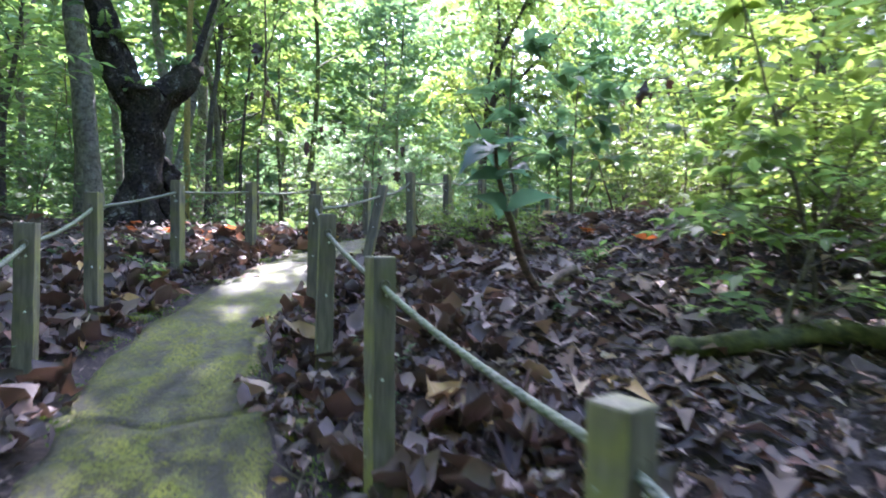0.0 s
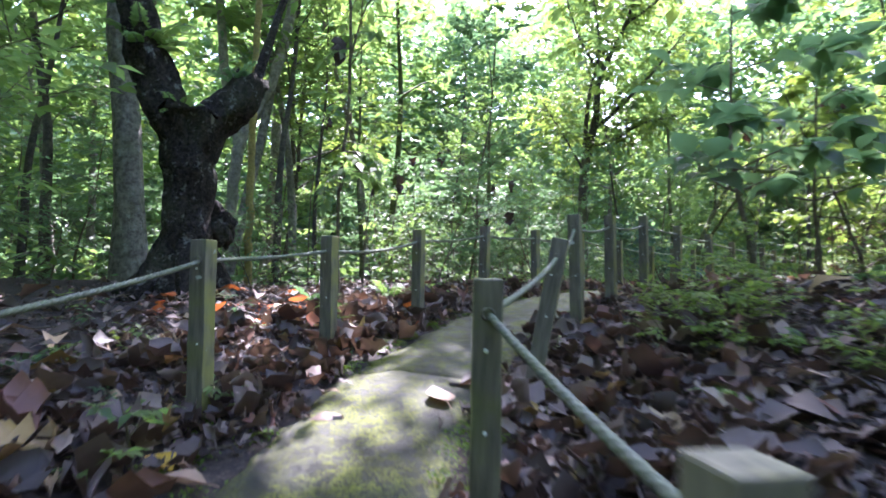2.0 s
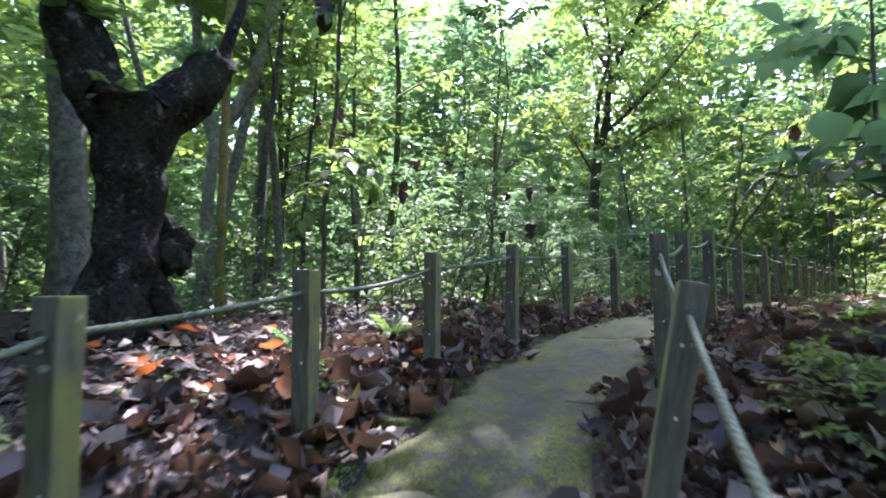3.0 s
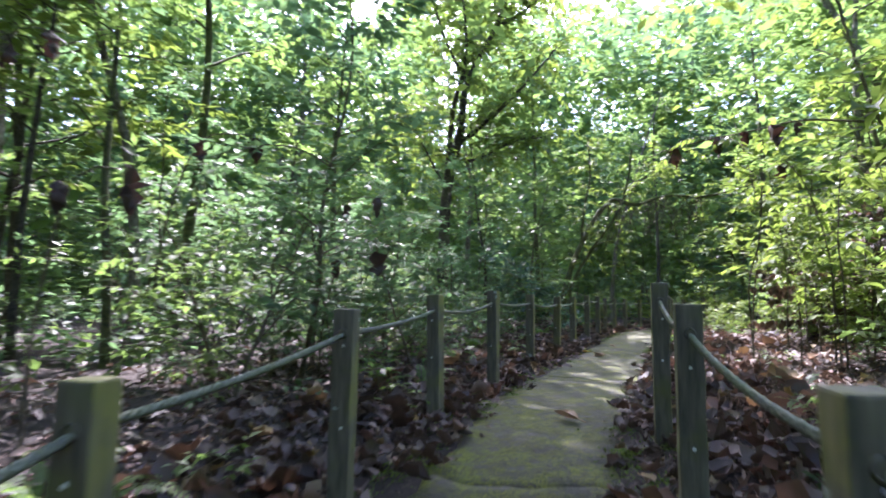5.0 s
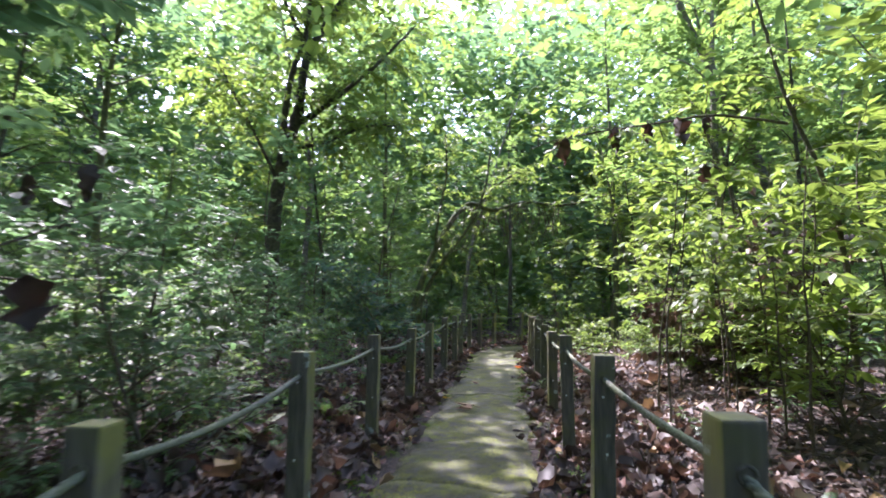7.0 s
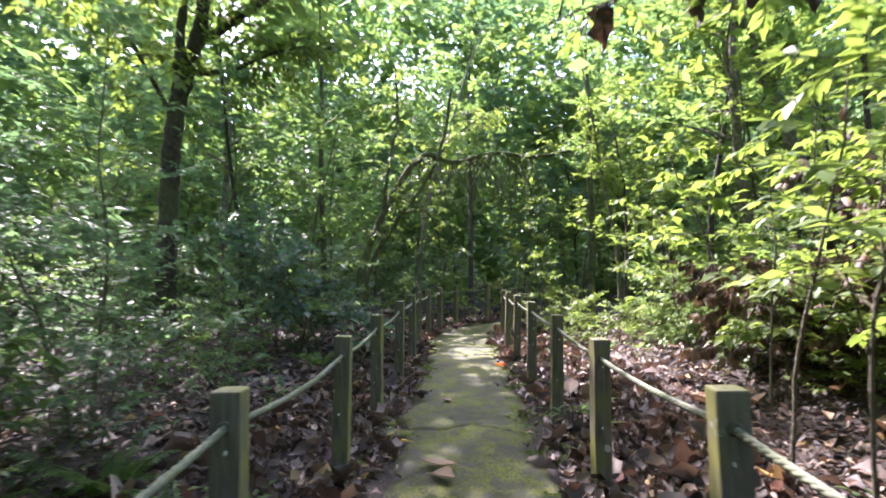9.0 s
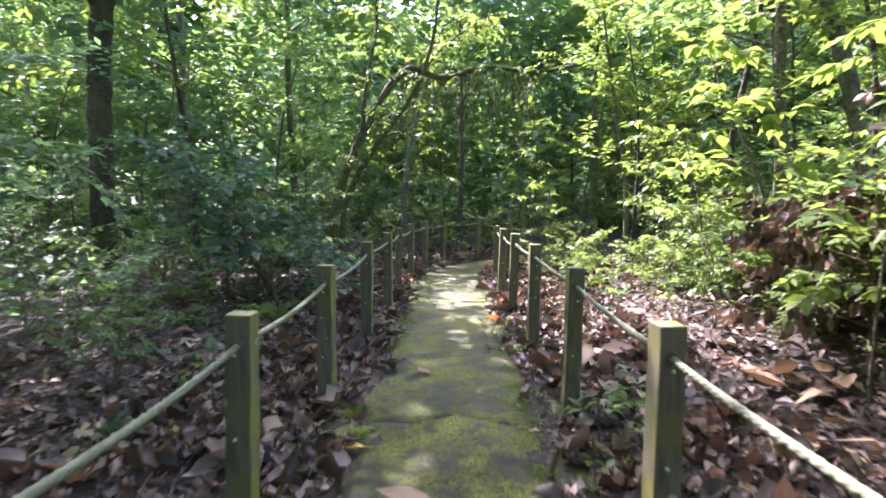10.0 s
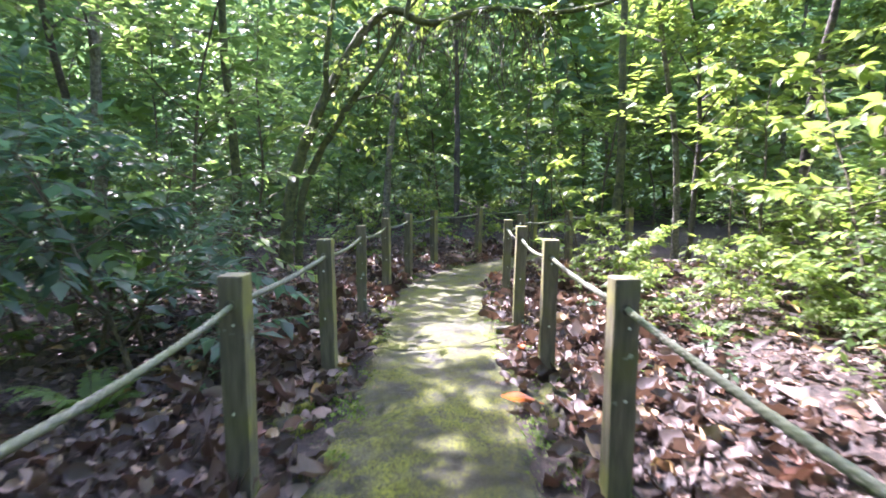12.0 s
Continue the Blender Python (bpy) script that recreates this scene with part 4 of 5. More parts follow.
def build_stump():
    """Broken forked trunk, nearly black, with a burl and ferns growing out of its top."""
    rng = np.random.default_rng(8)
    bx, by = -4.62, 7.85
    bz = land_at(bx, by)
    right = np.array([0.77, 0.64, 0])
    ob = tagged(new("forked_dead_trunk"), "broken forked dead trunk, nearly black, with a burl", "tree trunk")

    def limb(pts, rad, name):
        L = smooth_line(np.array(pts, float), 0.08)
        R = np.interp(np.linspace(0, 1, len(L)), np.linspace(0, 1, len(rad)), rad)
        V, F = tube(L, R, 18)
        ring = np.arange(len(V)) % 18
        row = np.arange(len(V)) // 18
        c = L[row]
        V = c + (V - c) * (1 + 0.10 * np.sin(ring * 2.1 + row * 0.12) + 0.07 * np.sin(ring * 5 + row * 0.5) + 0.08 * np.sin(row * 0.9 + ring * 0.35) + rng.normal(0, 0.045, len(V)))[:, None]
        caps = np.array([[(len(L) - 1) * 18 + k for k in range(18)]])
        V[caps[0]] += np.stack([np.zeros(18), np.zeros(18), rng.normal(0, 0.06, 18)], 1)
        part(name, mesh_from(name, V, [F, caps], [BARK_STUMP], smooth=True), ob)

    base = np.array([bx, by, bz])
    top = np.array([bx + 0.02, by, 3.0])
    limb([base + (-0.05, 0, -0.2), base + (-0.02, 0, 0.2), base + (0.02, 0, 0.8), base + (0.02, 0, 1.35), top + (0, 0, 0.12)], [0.5, 0.33, 0.235, 0.25, 0.33], "trunk")
    limb([top + (0, 0, -0.3), top + right * 0.26 + (0, 0, 0.1), top + right * 0.5 + (0, 0, 0.36), top + right * 0.62 + (0, 0, 0.62)], [0.24, 0.23, 0.22, 0.2], "limb")
    limb([top + (0, 0, -0.3), top - right * 0.26 + (0, 0, 0.2), top - right * 0.42 + (0, 0, 0.6), top - right * 0.6 + (0, 0, 1.4), top - right * 0.8 + (0, 0.2, 2.4)], [0.24, 0.23, 0.19, 0.14, 0.08], "limb")
    limb([top + right * 0.58 + (0, 0.1, 0.5), top + right * 0.66 + (0, 0.2, 1.0), top + right * 0.85 + (0, 0.3, 1.9), top + right * 1.15 + (0, 0.3, 3.0)], [0.06, 0.045, 0.035, 0.025], "limb")
    for az, ln in ((200, 0.75), (255, 0.7), (310, 0.6), (20, 0.6)):
        d = np.array([math.cos(radians(az)), math.sin(radians(az)), 0])
        foot = base + d * ln
        limb([base + d * 0.12 + (0, 0, 0.62), base + d * 0.34 + (0, 0, 0.22), (foot[0], foot[1], land_at(foot[0], foot[1]) - 0.06)], [0.13, 0.12, 0.06], "root")
    bm = bmesh.new()
    bmesh.ops.create_icosphere(bm, subdivisions=4, radius=0.135)
    for v in bm.verts:
        v.co *= 1 + 0.9 * noise.noise(v.co * 9) + 0.4 * noise.noise(v.co * 27)
        v.co.z *= 1.6
    for f in bm.faces:
        f.smooth = True
    me = bpy.data.meshes.new("burl")
    bm.to_mesh(me)
    bm.free()
    me.materials.append(BARK_STUMP)
    ob2 = part("burl", me, ob, "round black burl")
    ob2.location = base + right * 0.34 + np.array([0, 0, 0.8])
    for k, (dx, dz, s) in enumerate(((-0.45, 0.68, 0.75), (0.5, 0.5, 0.6), (-0.1, 0.0, 0.5), (-0.6, 1.2, 0.7))):
        f = copy_thing(FERN.models[k % 2], pose(*(top + right * dx + np.array([0, -0.05, dz])), 0, 0, k * 70) @ Matrix.Scale(s, 4))
        tagged(f, "green fern growing on the dead forked trunk", "fern", "ferns on the dead trunk")


def curled_leaf(name, label, x, y, z, size, mat, turn, tilt=(0, 0), group="", shape=None):
    """One large fallen leaf with its stalk."""
    rng = random.Random(int(x * 917 + y * 131))
    T, F = shape or broad_leaf([0.04, 0.22, 0.33, 0.30, 0.17, 0.01], rng.uniform(0.1, 0.45), rng.uniform(0.2, 0.6))
    V = T * size
    s, sf = tube(np.array([(0, -0.3 * size, 0.05 * size), (0, -0.12 * size, 0.07 * size), (0, 0.02 * size, T[1][2] * size)]), [0.003, 0.003, 0.003], 4)
    V = np.concatenate([V, s])
    ob = new(name, mesh_from(name, V, [F, sf + len(T)], [mat]))
    ob.matrix_world = pose(x, y, z, tilt[0], tilt[1], turn)
    return tagged(ob, label, "leaf", group)


def hanging_leaf(x, y, z, size, k):
    """A dead leaf that has dried up on its branch."""
    rng = np.random.default_rng(k + 50)
    T, F = broad_leaf([0.03, 0.2, 0.3, 0.17, 0.28, 0.2, 0.1, 0.02], 0.75, 0.7)
    T = T + rng.normal(0, 0.045, T.shape)
    T[:, 0] *= rng.uniform(0.7, 1.3)
    ob = curled_leaf("dead_leaf", "large dried dark-brown leaf hanging from a branch", x, y, z, size, LEAF_DEAD, k * 67, (-78 - 8 * (k % 3), 10 * (k % 2)), "dried hanging leaves", (T, F))
    return ob


def log_thing():
    rng = np.random.default_rng(3)
    a, b = (1.62, 3.62), (4.4, 3.95)
    L = np.array([(a[0] + (b[0] - a[0]) * u, a[1] + (b[1] - a[1]) * u + 0.05 * math.sin(u * 7), land_at(a[0] + (b[0] - a[0]) * u, a[1] + (b[1] - a[1]) * u) + 0.07 + 0.03 * math.sin(u * 4)) for u in np.linspace(0, 1, 40)])
    V, F = tube(L, np.linspace(0.07, 0.105, 40) * (1 + 0.06 * np.sin(np.arange(40) * 0.9)), 14)
    V += rng.normal(0, 0.006, V.shape)
    ends = np.array([[k for k in range(14)][::-1], [39 * 14 + k for k in range(14)]])
    tagged(new("fallen_log", mesh_from("fallen_log", V, [F, ends], [BARK_MOSSY], smooth=True)), "mossy fallen log lying on dead leaves", "log")


def single_things():
    build_stump()
    log_thing()
    # yellow cane, pale crooked trunk and thin sapling behind the left rope
    z = land_at(-5.2, 10.1)
    branch_tree("cane", "tall slender yellow bamboo cane", [([(-5.2, 10.1, z - 0.2), (-5.2, 10.1, z + 2), (-5.15, 10.1, z + 4.4), (-5.0, 10.1, z + 6.5)], 0.06, 0.045, 0)], BARK_CANE, 1, LEAF_MID, 0.1, 0, 0.5, "bamboo")
    z = land_at(-6.9, 12.2)
    branch_tree("crooked_tree", "pale crooked tree trunk leaning to one side", [([(-6.9, 12.2, z - 0.2), (-6.85, 12.2, z + 1.5), (-6.7, 12.2, z + 2.8), (-6.0, 12.3, z + 4.4), (-5.5, 12.4, z + 7)], 0.12, 0.09, 0.6),
                ([(-6.7, 12.2, z + 2.8), (-7.1, 12.2, z + 4.4), (-7.2, 12.0, z + 7)], 0.12, 0.06, 1)], BARK_PALE, 2, LEAF_DARK, 0.16, 26, 1.0)
    z = land_at(-2.8, 7.75)
    branch_tree("thin_sapling", "thin bent sapling close behind the rope", [([(-2.8, 7.75, z - 0.1), (-2.82, 7.75, z + 1.2), (-2.7, 7.7, z + 2.3), (-2.72, 7.65, z + 4.2)], 0.021, 0.012, 1),
                ([(-2.7, 7.7, z + 2.6), (-2.5, 7.6, z + 3.1), (-2.3, 7.6, z + 3.3)], 0.012, 0.006, 0.6)], BARK_TWIG, 3, LEAF_MID, 0.15, 16, 0.6, "sapling")
    # branching tree against the open sky
    z = land_at(0.6, 22.7)
    b = (0.6, 22.7)
    branch_tree("branching_tree", "dark-limbed tree spreading its branches against the bright sky", [
        ([(b[0], b[1], z - 0.3), (b[0], b[1], z + 2), (b[0] + 0.1, b[1], z + 4.2), (b[0] + 0.5, b[1], z + 6.0)], 0.20, 0.15, 0.3),
        ([(b[0] + 0.5, b[1], z + 6.0), (b[0] + 0.7, b[1], z + 7.6), (b[0] + 1.6, b[1], z + 9.5), (b[0] + 2.3, b[1] - 0.6, z + 11.5)], 0.13, 0.04, 2.2),
        ([(b[0] + 0.1, b[1], z + 4.6), (b[0] + 0.2, b[1] - 0.3, z + 6.5), (b[0] + 0.6, b[1] - 0.4, z + 8.4), (b[0] + 0.4, b[1] - 0.6, z + 10.5)], 0.10, 0.03, 2),
        ([(b[0] + 0.4, b[1], z + 5.6), (b[0] + 1.2, b[1] - 0.3, z + 6.2), (b[0] + 2.4, b[1] - 0.6, z + 7.4), (b[0] + 3.4, b[1] - 0.8, z + 8.6)], 0.09, 0.02, 2.2),
        ([(b[0] + 0.2, b[1], z + 5.0), (b[0] + 0.9, b[1] - 0.5, z + 5.0), (b[0] + 2.0, b[1] - 0.9, z + 5.5), (b[0] + 3.0, b[1] - 1.2, z + 5.6)], 0.06, 0.015, 2.2),
        ([(b[0] + 1.6, b[1], z + 9.5), (b[0] + 2.6, b[1], z + 10.2), (b[0] + 4.0, b[1] - 0.3, z + 11.4)], 0.06, 0.02, 2),
        ([(b[0] + 0.1, b[1], z + 4.0), (b[0] - 0.6, b[1] - 0.4, z + 5.2), (b[0] - 1.5, b[1] - 0.8, z + 6.6)], 0.05, 0.015, 2),
        ([(b[0] + 0.7, b[1], z + 7.6), (b[0] - 0.1, b[1], z + 9.2), (b[0] - 0.6, b[1], z + 11)], 0.06, 0.02, 1)], BARK_DARK, 4, LEAF_LIGHT, 0.22, 30, 1.3)
    # tree that arches over the far end of the path, hung with dry vines
    z = land_at(4.6, 23.3)
    branch_tree("arching_tree", "leaning tree arching over the path, hung with vines", [
        ([(4.55, 23.3, z - 0.3), (4.65, 23.35, z + 0.9), (4.98, 23.42, 3.24), (5.77, 23.6, 4.7), (6.35, 23.35, 5.4), (7.0, 23.0, 5.2), (7.9, 22.5, 5.45), (8.7, 21.8, 5.3), (9.8, 21.0, 5.6)], 0.11, 0.03, 2.0),
        ([(4.8, 23.5, z - 0.3), (4.95, 23.5, z + 1.2), (5.5, 23.3, 3.6), (6.2, 23.1, 4.6), (6.6, 22.9, 5.6), (6.8, 22.8, 7.0)], 0.07, 0.03, 1.4),
        ([(5.3, 23.5, 3.9), (5.35, 23.4, 4.8), (5.6, 23.4, 6.2), (5.5, 23.3, 7.5)], 0.05, 0.02, 1.6),
        ([(6.5, 23.3, 5.2), (7.2, 23.2, 6.0), (8.0, 23.0, 6.6)], 0.035, 0.012, 1.6),
        ([(5.6, 23.3, 3.8), (6.2, 23.2, 4.0), (6.5, 23.0, 3.5), (6.6, 23.0, 2.9)], 0.025, 0.01, 1.0)], BARK_MOSSY, 5, LEAF_LIGHT, 0.13, 22, 0.8)
    rng = np.random.default_rng(6)
    arch = smooth_line(np.array([(5.9, 23.5, 4.9), (6.35, 23.35, 5.4), (7.0, 23.0, 5.2), (7.9, 22.5, 5.45), (8.7, 21.8, 5.3)]), 0.1)
    for k in range(130):
        p = arch[rng.integers(3, len(arch) - 2)]
        L = wobble_line(rng, p, (rng.normal(0, 0.5), rng.normal(0, 0.5), -1), rng.uniform(0.5, 1.9), 10, 0.16, 0.2)
        V, F = tube(L, np.full(11, rng.uniform(0.004, 0.010)), 4)
        tagged(new("hanging_vine", mesh_from("hanging_vine", V, [F], [BARK_TWIG])), "dry brown vine hanging from the arching tree", "vine", "hanging vines")
    # slanting trunk to the right of the bend
    z = land_at(11.6, 16.6)
    branch_tree("slanting_tree", "grey slanting trunk with high branches", [([(11.6, 16.6, z - 0.3), (11.4, 17.0, z + 2.5), (11.0, 17.6, 6.6), (10.2, 18.6, 10.0), (9.8, 19, 12.5)], 0.15, 0.08, 1.2),
                ([(11.1, 17.4, 6.0), (11.8, 17.8, 8.0), (12.0, 18.0, 10.5)], 0.07, 0.03, 1.6)], BARK_GREY, 7, LEAF_MID, 0.2, 20, 1.2)
    # bough with dried leaves
    z = land_at(5.4, 12.2)
    branch_tree("slender_tree", "slender young tree with one long side bough", [([(5.4, 12.2, z - 0.2), (5.35, 12.3, z + 1.8), (5.1, 12.6, z + 3.2), (4.9, 12.9, z + 5)], 0.04, 0.015, 1.4),
                ([(5.1, 12.6, z + 2.9), (4.5, 13.05, 4.55), (4.15, 13.35, 4.52), (3.7, 13.65, 4.46), (3.2, 14.1, 4.4), (2.9, 14.4, 4.3)], 0.018, 0.006, 0.7)], BARK_TWIG, 9, LEAF_LIGHT, 0.14, 14, 0.6, "young tree")
    for k, (x, y, zz, s) in enumerate(((3.25, 14.05, 4.40, 0.34), (3.7, 13.65, 4.46, 0.32), (3.95, 13.5, 4.50, 0.24), (4.15, 13.35, 4.52, 0.34), (4.4, 13.13, 4.54, 0.2))):
        hanging_leaf(x, y, zz, s, k)
    # drooping sapling whose dried leaf hangs over the verge
    z = land_at(3.9, 12.1)
    branch_tree("thin_sapling", "thin sapling with yellow-green leaves and one dried leaf", [([(3.9, 12.1, z - 0.1), (3.95, 12.15, z + 1.2), (3.85, 12.3, z + 2.1), (3.65, 12.4, z + 2.5)], 0.014, 0.005, 2)], BARK_TWIG, 10, LEAF_LIGHT, 0.13, 12, 0.45, "sapling", "thin saplings")
    hanging_leaf(3.68, 12.38, z + 2.46, 0.26, 6)
    hanging_leaf(-2.72, 7.66, 3.75, 0.34, 7)
    # dead saplings with dried leaves left of the path
    for k, (x, y, h, ex, ey) in enumerate(((-3.4, 11.7, 2.0, 0.9, -0.3), (-2.1, 12.9, 1.7, 0.8, -0.4), (-4.6, 10.9, 2.6, 0.8, -0.2), (-1.9, 11.9, 1.0, 0.5, -0.3), (-3.2, 9.6, 1.3, 0.5, -0.2), (2.9, 6.9, 1.5, -0.4, 0.3))):
        z = land_at(x, y)
        tip = (x + ex, y + ey, z + h + 0.25)
        mid = (x + ex * 0.4, y + ey * 0.4, z + h + 0.2)
        branch_tree("dead_sapling", "thin dead sapling with dried brown leaves", [([(x, y, z - 0.1), (x + 0.03, y, z + h * 0.6), mid, tip], 0.014, 0.005, 0)], BARK_TWIG, 30 + k, LEAF_DEAD, 0.1, 0, 0.3, "sapling", "dead saplings")
        hanging_leaf(*tip, 0.25, k)
        hanging_leaf(*mid, 0.2, k + 3)
    # big-leaved sapling that leans over the rope near the start
    z = land_at(1.3, 4.8)
    s = branch_tree("leaning_sapling", "leaning sapling with very large blue-green leaves", [([(1.3, 4.81, z - 0.1), (1.2, 4.75, z + 0.12), (0.87, 4.45, 0.57), (0.66, 4.0, 0.95), (0.53, 3.68, 1.25), (0.47, 3.5, 1.55)], 0.05, 0.016, 0)], BARK_CLAY, 11, LEAF_BIG, 0.3, 0, 0.4, "sapling")
    rng = np.random.default_rng(12)
    for p, count in (((0.47, 3.5, 1.55), 6), ((0.5, 3.6, 1.38), 4), ((0.56, 3.75, 1.18), 3)):
        for k in range(count):
            az = k * 6.283 / count + p[2] * 5
            way = np.array([[math.cos(az), math.sin(az), rng.uniform(-0.75, 0.3)]])
            part("leaf", leaf_mesh("leaf", [p], way, np.array([[0, 0, 1.0]]) + rng.normal(0, 0.25, (1, 3)), [rng.uniform(0.26, 0.4)], LEAF_BIG, (BIG_V, BIG_F)), s)
    UNDER.put(3.7, 5.7, 0.8, 30, 2)
    BROAD.put(0.85, 7.35, 1.15, 75, 0)
    BROAD.put(2.9, 4.3, 0.95, 140, 2)
    BROAD.put(1.75, 8.3, 0.9, 20, 0)
    BROAD.put(2.7, 9.3, 1.0, 120, 2)
    BROAD.put(3.1, 6.3, 1.0, 200, 1)
    BROAD.put(2.4, 4.6, 0.75, 40, 1)
    for x, y, sc, w in ((6.75, 15.4, 1.1, 2), (7.3, 16.6, 0.9, 2), (7.9, 17.8, 1.0, 2), (7.6, 19.9, 0.7, 2), (6.5, 14.9, 0.8, 1), (2.3, 19.2, 0.8, 1)):
        BROAD.put(x, y, sc, which=w)
    for x, y, sc in ((4.28, 11.99, 1.0), (3.36, 11.4, 0.9), (3.2, 12.55, 0.95), (3.65, 13.15, 1.0), (4.5, 13.0, 1.1), (4.9, 11.3, 1.2), (3.9, 10.7, 1.0), (4.8, 13.9, 1.0), (5.3, 11.9, 1.2), (3.0, 10.1, 0.9), (9.6, 22.9, 1.4), (9.3, 23.2, 1.5), (2.2, 9.3, 0.9), (8.3, 18.4, 1.1), (3.7, 11.8, 0.8), (4.0, 12.6, 0.75), (4.6, 12.4, 1.0), (3.4, 12.0, 0.7), (5.0, 13.3, 0.9), (4.2, 11.2, 0.9), (3.5, 10.4, 0.8), (5.6, 13.2, 1.0), (4.5, 10.5, 1.1), (5.4, 10.9, 1.1)):
        POLE.put(x, y, sc)
    for x, y, sc in ((-2.6, 8.9, 0.6), (-3.3, 8.2, 0.55), (0.5, 14.35, 0.75), (-0.2, 13.3, 0.8), (0.2, 14.9, 0.9), (0.9, 15.7, 0.9), (-0.9, 11.6, 0.75), (-0.9, 12.6, 0.8), (-0.3, 13.6, 0.8), (1.6, 17.1, 0.9), (2.3, 18.3, 0.9), (0.7, 8.6, 0.7), (1.3, 9.0, 0.8), (1.7, 9.6, 0.75), (0.5, 7.3, 0.6), (6.9, 18.2, 0.8), (6.5, 17.4, 0.7),
                     (2.2, 10.6, 0.7), (-3.6, 4.4, 0.7), (-3.9, 5.4, 0.7), (-3.5, 3.4, 0.6), (1.9, 7.7, 0.8), (7.2, 16.4, 0.8), (3.2, 19.9, 0.9), (6.0, 14.9, 0.7)):
        FERN.put(x, y, sc)
    rng = random.Random(9)
    count = 0
    while count < 150:
        i = rng.randrange(10, len(LINE) - 10)
        d = rng.choice((-1, 1)) * rng.uniform(0.72, 3.2)
        x, y = LINE[i, 0] + LINE_R[i, 0] * d, LINE[i, 1] + LINE_R[i, 1] * d
        if off_path(x, y) < 0.66:
            continue
        SEED.put(x, y, rng.uniform(0.5, 1.2))
        count += 1
    # fibrous stump
    rng2 = np.random.default_rng(14)
    x, y = 6.45, 14.2
    z = land_at(x, y)
    ob = tagged(new("fibrous_stump"), "shaggy reddish-brown fibrous stump on the bank", "stump")
    V, F = tube([(x, y, z - 0.1), (x, y, z + 0.3), (x, y, z + 0.65), (x, y, z + 0.8)], [0.15, 0.17, 0.14, 0.03], 12)
    part("core", mesh_from("core", V, [F], [FIBRE], smooth=True), ob)
    hairs = []
    for k in range(800):
        a, h = rng2.uniform(0, 6.28), rng2.uniform(0.15, 0.82)
        r = 0.16 if h < 0.6 else 0.1
        p = np.array([x + r * math.cos(a), y + r * math.sin(a), z + h])
        hairs.append(tube(wobble_line(rng2, p, (math.cos(a) * 0.8, math.sin(a) * 0.8, 0.2), rng2.uniform(0.14, 0.36), 4, 0.14, 1.2), np.linspace(0.006, 0.002, 5), 3))
    V, F = join(hairs)
    tagged(part("fibres", mesh_from("fibres", V, [F], [FIBRE]), ob), kind="stuff")
    # leaves that stand out on path and verges
    for x, y, s, m, t, what in ((2.15, 15.13, 0.13, LEAF_YELLOW, 80, "yellow"), (2.2, 14.5, 0.24, LEAF_BROWN, 60, "pale brown"), (2.0, 14.45, 0.2, LEAF_BROWN, 200, "pale brown"), (-2.35, 4.75, 0.2, LEAF_YELLOW, 70, "yellow"), (-2.15, 4.7, 0.2, LEAF_BROWN, 100, "pale brown"),
                                (-1.3, 5.6, 0.26, LEAF_BROWN, 30, "pale brown"), (4.75, 14.35, 0.26, LEAF_BROWN, 10, "pale tan"), (5.0, 14.2, 0.3, LEAF_BROWN, 130, "pale brown"), (0.55, 9.4, 0.28, LEAF_BROWN, 150, "pale brown"), (0.1, 10.2, 0.2, LEAF_BROWN, 40, "pale brown"),
                                (4.55, 17.2, 0.2, LEAF_ORANGE, 60, "reddish"), (5.2, 18.2, 0.18, LEAF_ORANGE, 160, "reddish"), (1.6, 6.0, 0.3, LEAF_ORANGE, 10, "orange"), (2.2, 5.7, 0.26, LEAF_ORANGE, 80, "orange"), (2.9, 5.6, 0.24, LEAF_YELLOW, 40, "yellow"), (-3.4, 7.4, 0.24, LEAF_ORANGE, 30, "reddish"),
                                (-3.0, 7.9, 0.22, LEAF_ORANGE, 120, "reddish"), (-3.6, 8.3, 0.26, LEAF_ORANGE, 220, "reddish"), (0.3, 2.6, 0.26, LEAF_BROWN, 30, "pale brown"), (0.55, 2.35, 0.28, LEAF_ORANGE, 80, "reddish"), (-1.0, 10.9, 0.2, LEAF_YELLOW, 20, "yellow"), (3.0, 16.0, 0.15, LEAF_BROWN, 10, "pale brown")):
        base = land_at(x, y)
        curled_leaf("fallen_leaf", "large %s fallen leaf lying on the ground" % what, x, y, base + (0.022 if off_path(x, y) < 0.55 else 0.035), s, m, t, (8, 6), "large fallen leaves")

    rng = random.Random(33)
    for k in range(22):
        x, y = rng.gauss(-3.3, 0.55), rng.gauss(7.3, 0.8)
        curled_leaf("fallen_leaf", "large reddish fallen leaf lying on the ground", x, y, land_at(x, y) + 0.05, rng.uniform(0.14, 0.24), LEAF_ORANGE, rng.uniform(0, 360), (rng.gauss(0, 16), rng.gauss(0, 16)), "large fallen leaves")
    for k in range(16):
        x, y = rng.gauss(4.7, 0.5), rng.gauss(14.3, 0.9)
        if off_path(x, y) > 0.8:
            curled_leaf("fallen_leaf", "large pale brown fallen leaf lying on the ground", x, y, land_at(x, y) + 0.06, rng.uniform(0.16, 0.28), LEAF_BROWN, rng.uniform(0, 360), (rng.gauss(0, 18), rng.gauss(0, 18)), "large fallen leaves")

    # low green growth right of the rope
    for x, y, sc, t in ((0.0, 6.5, 0.42, 10), (0.35, 6.1, 0.45, 130), (0.6, 6.8, 0.5, 250), (0.9, 5.6, 0.4, 70)):
        SHRUB.put(x, y, sc, t, 2)
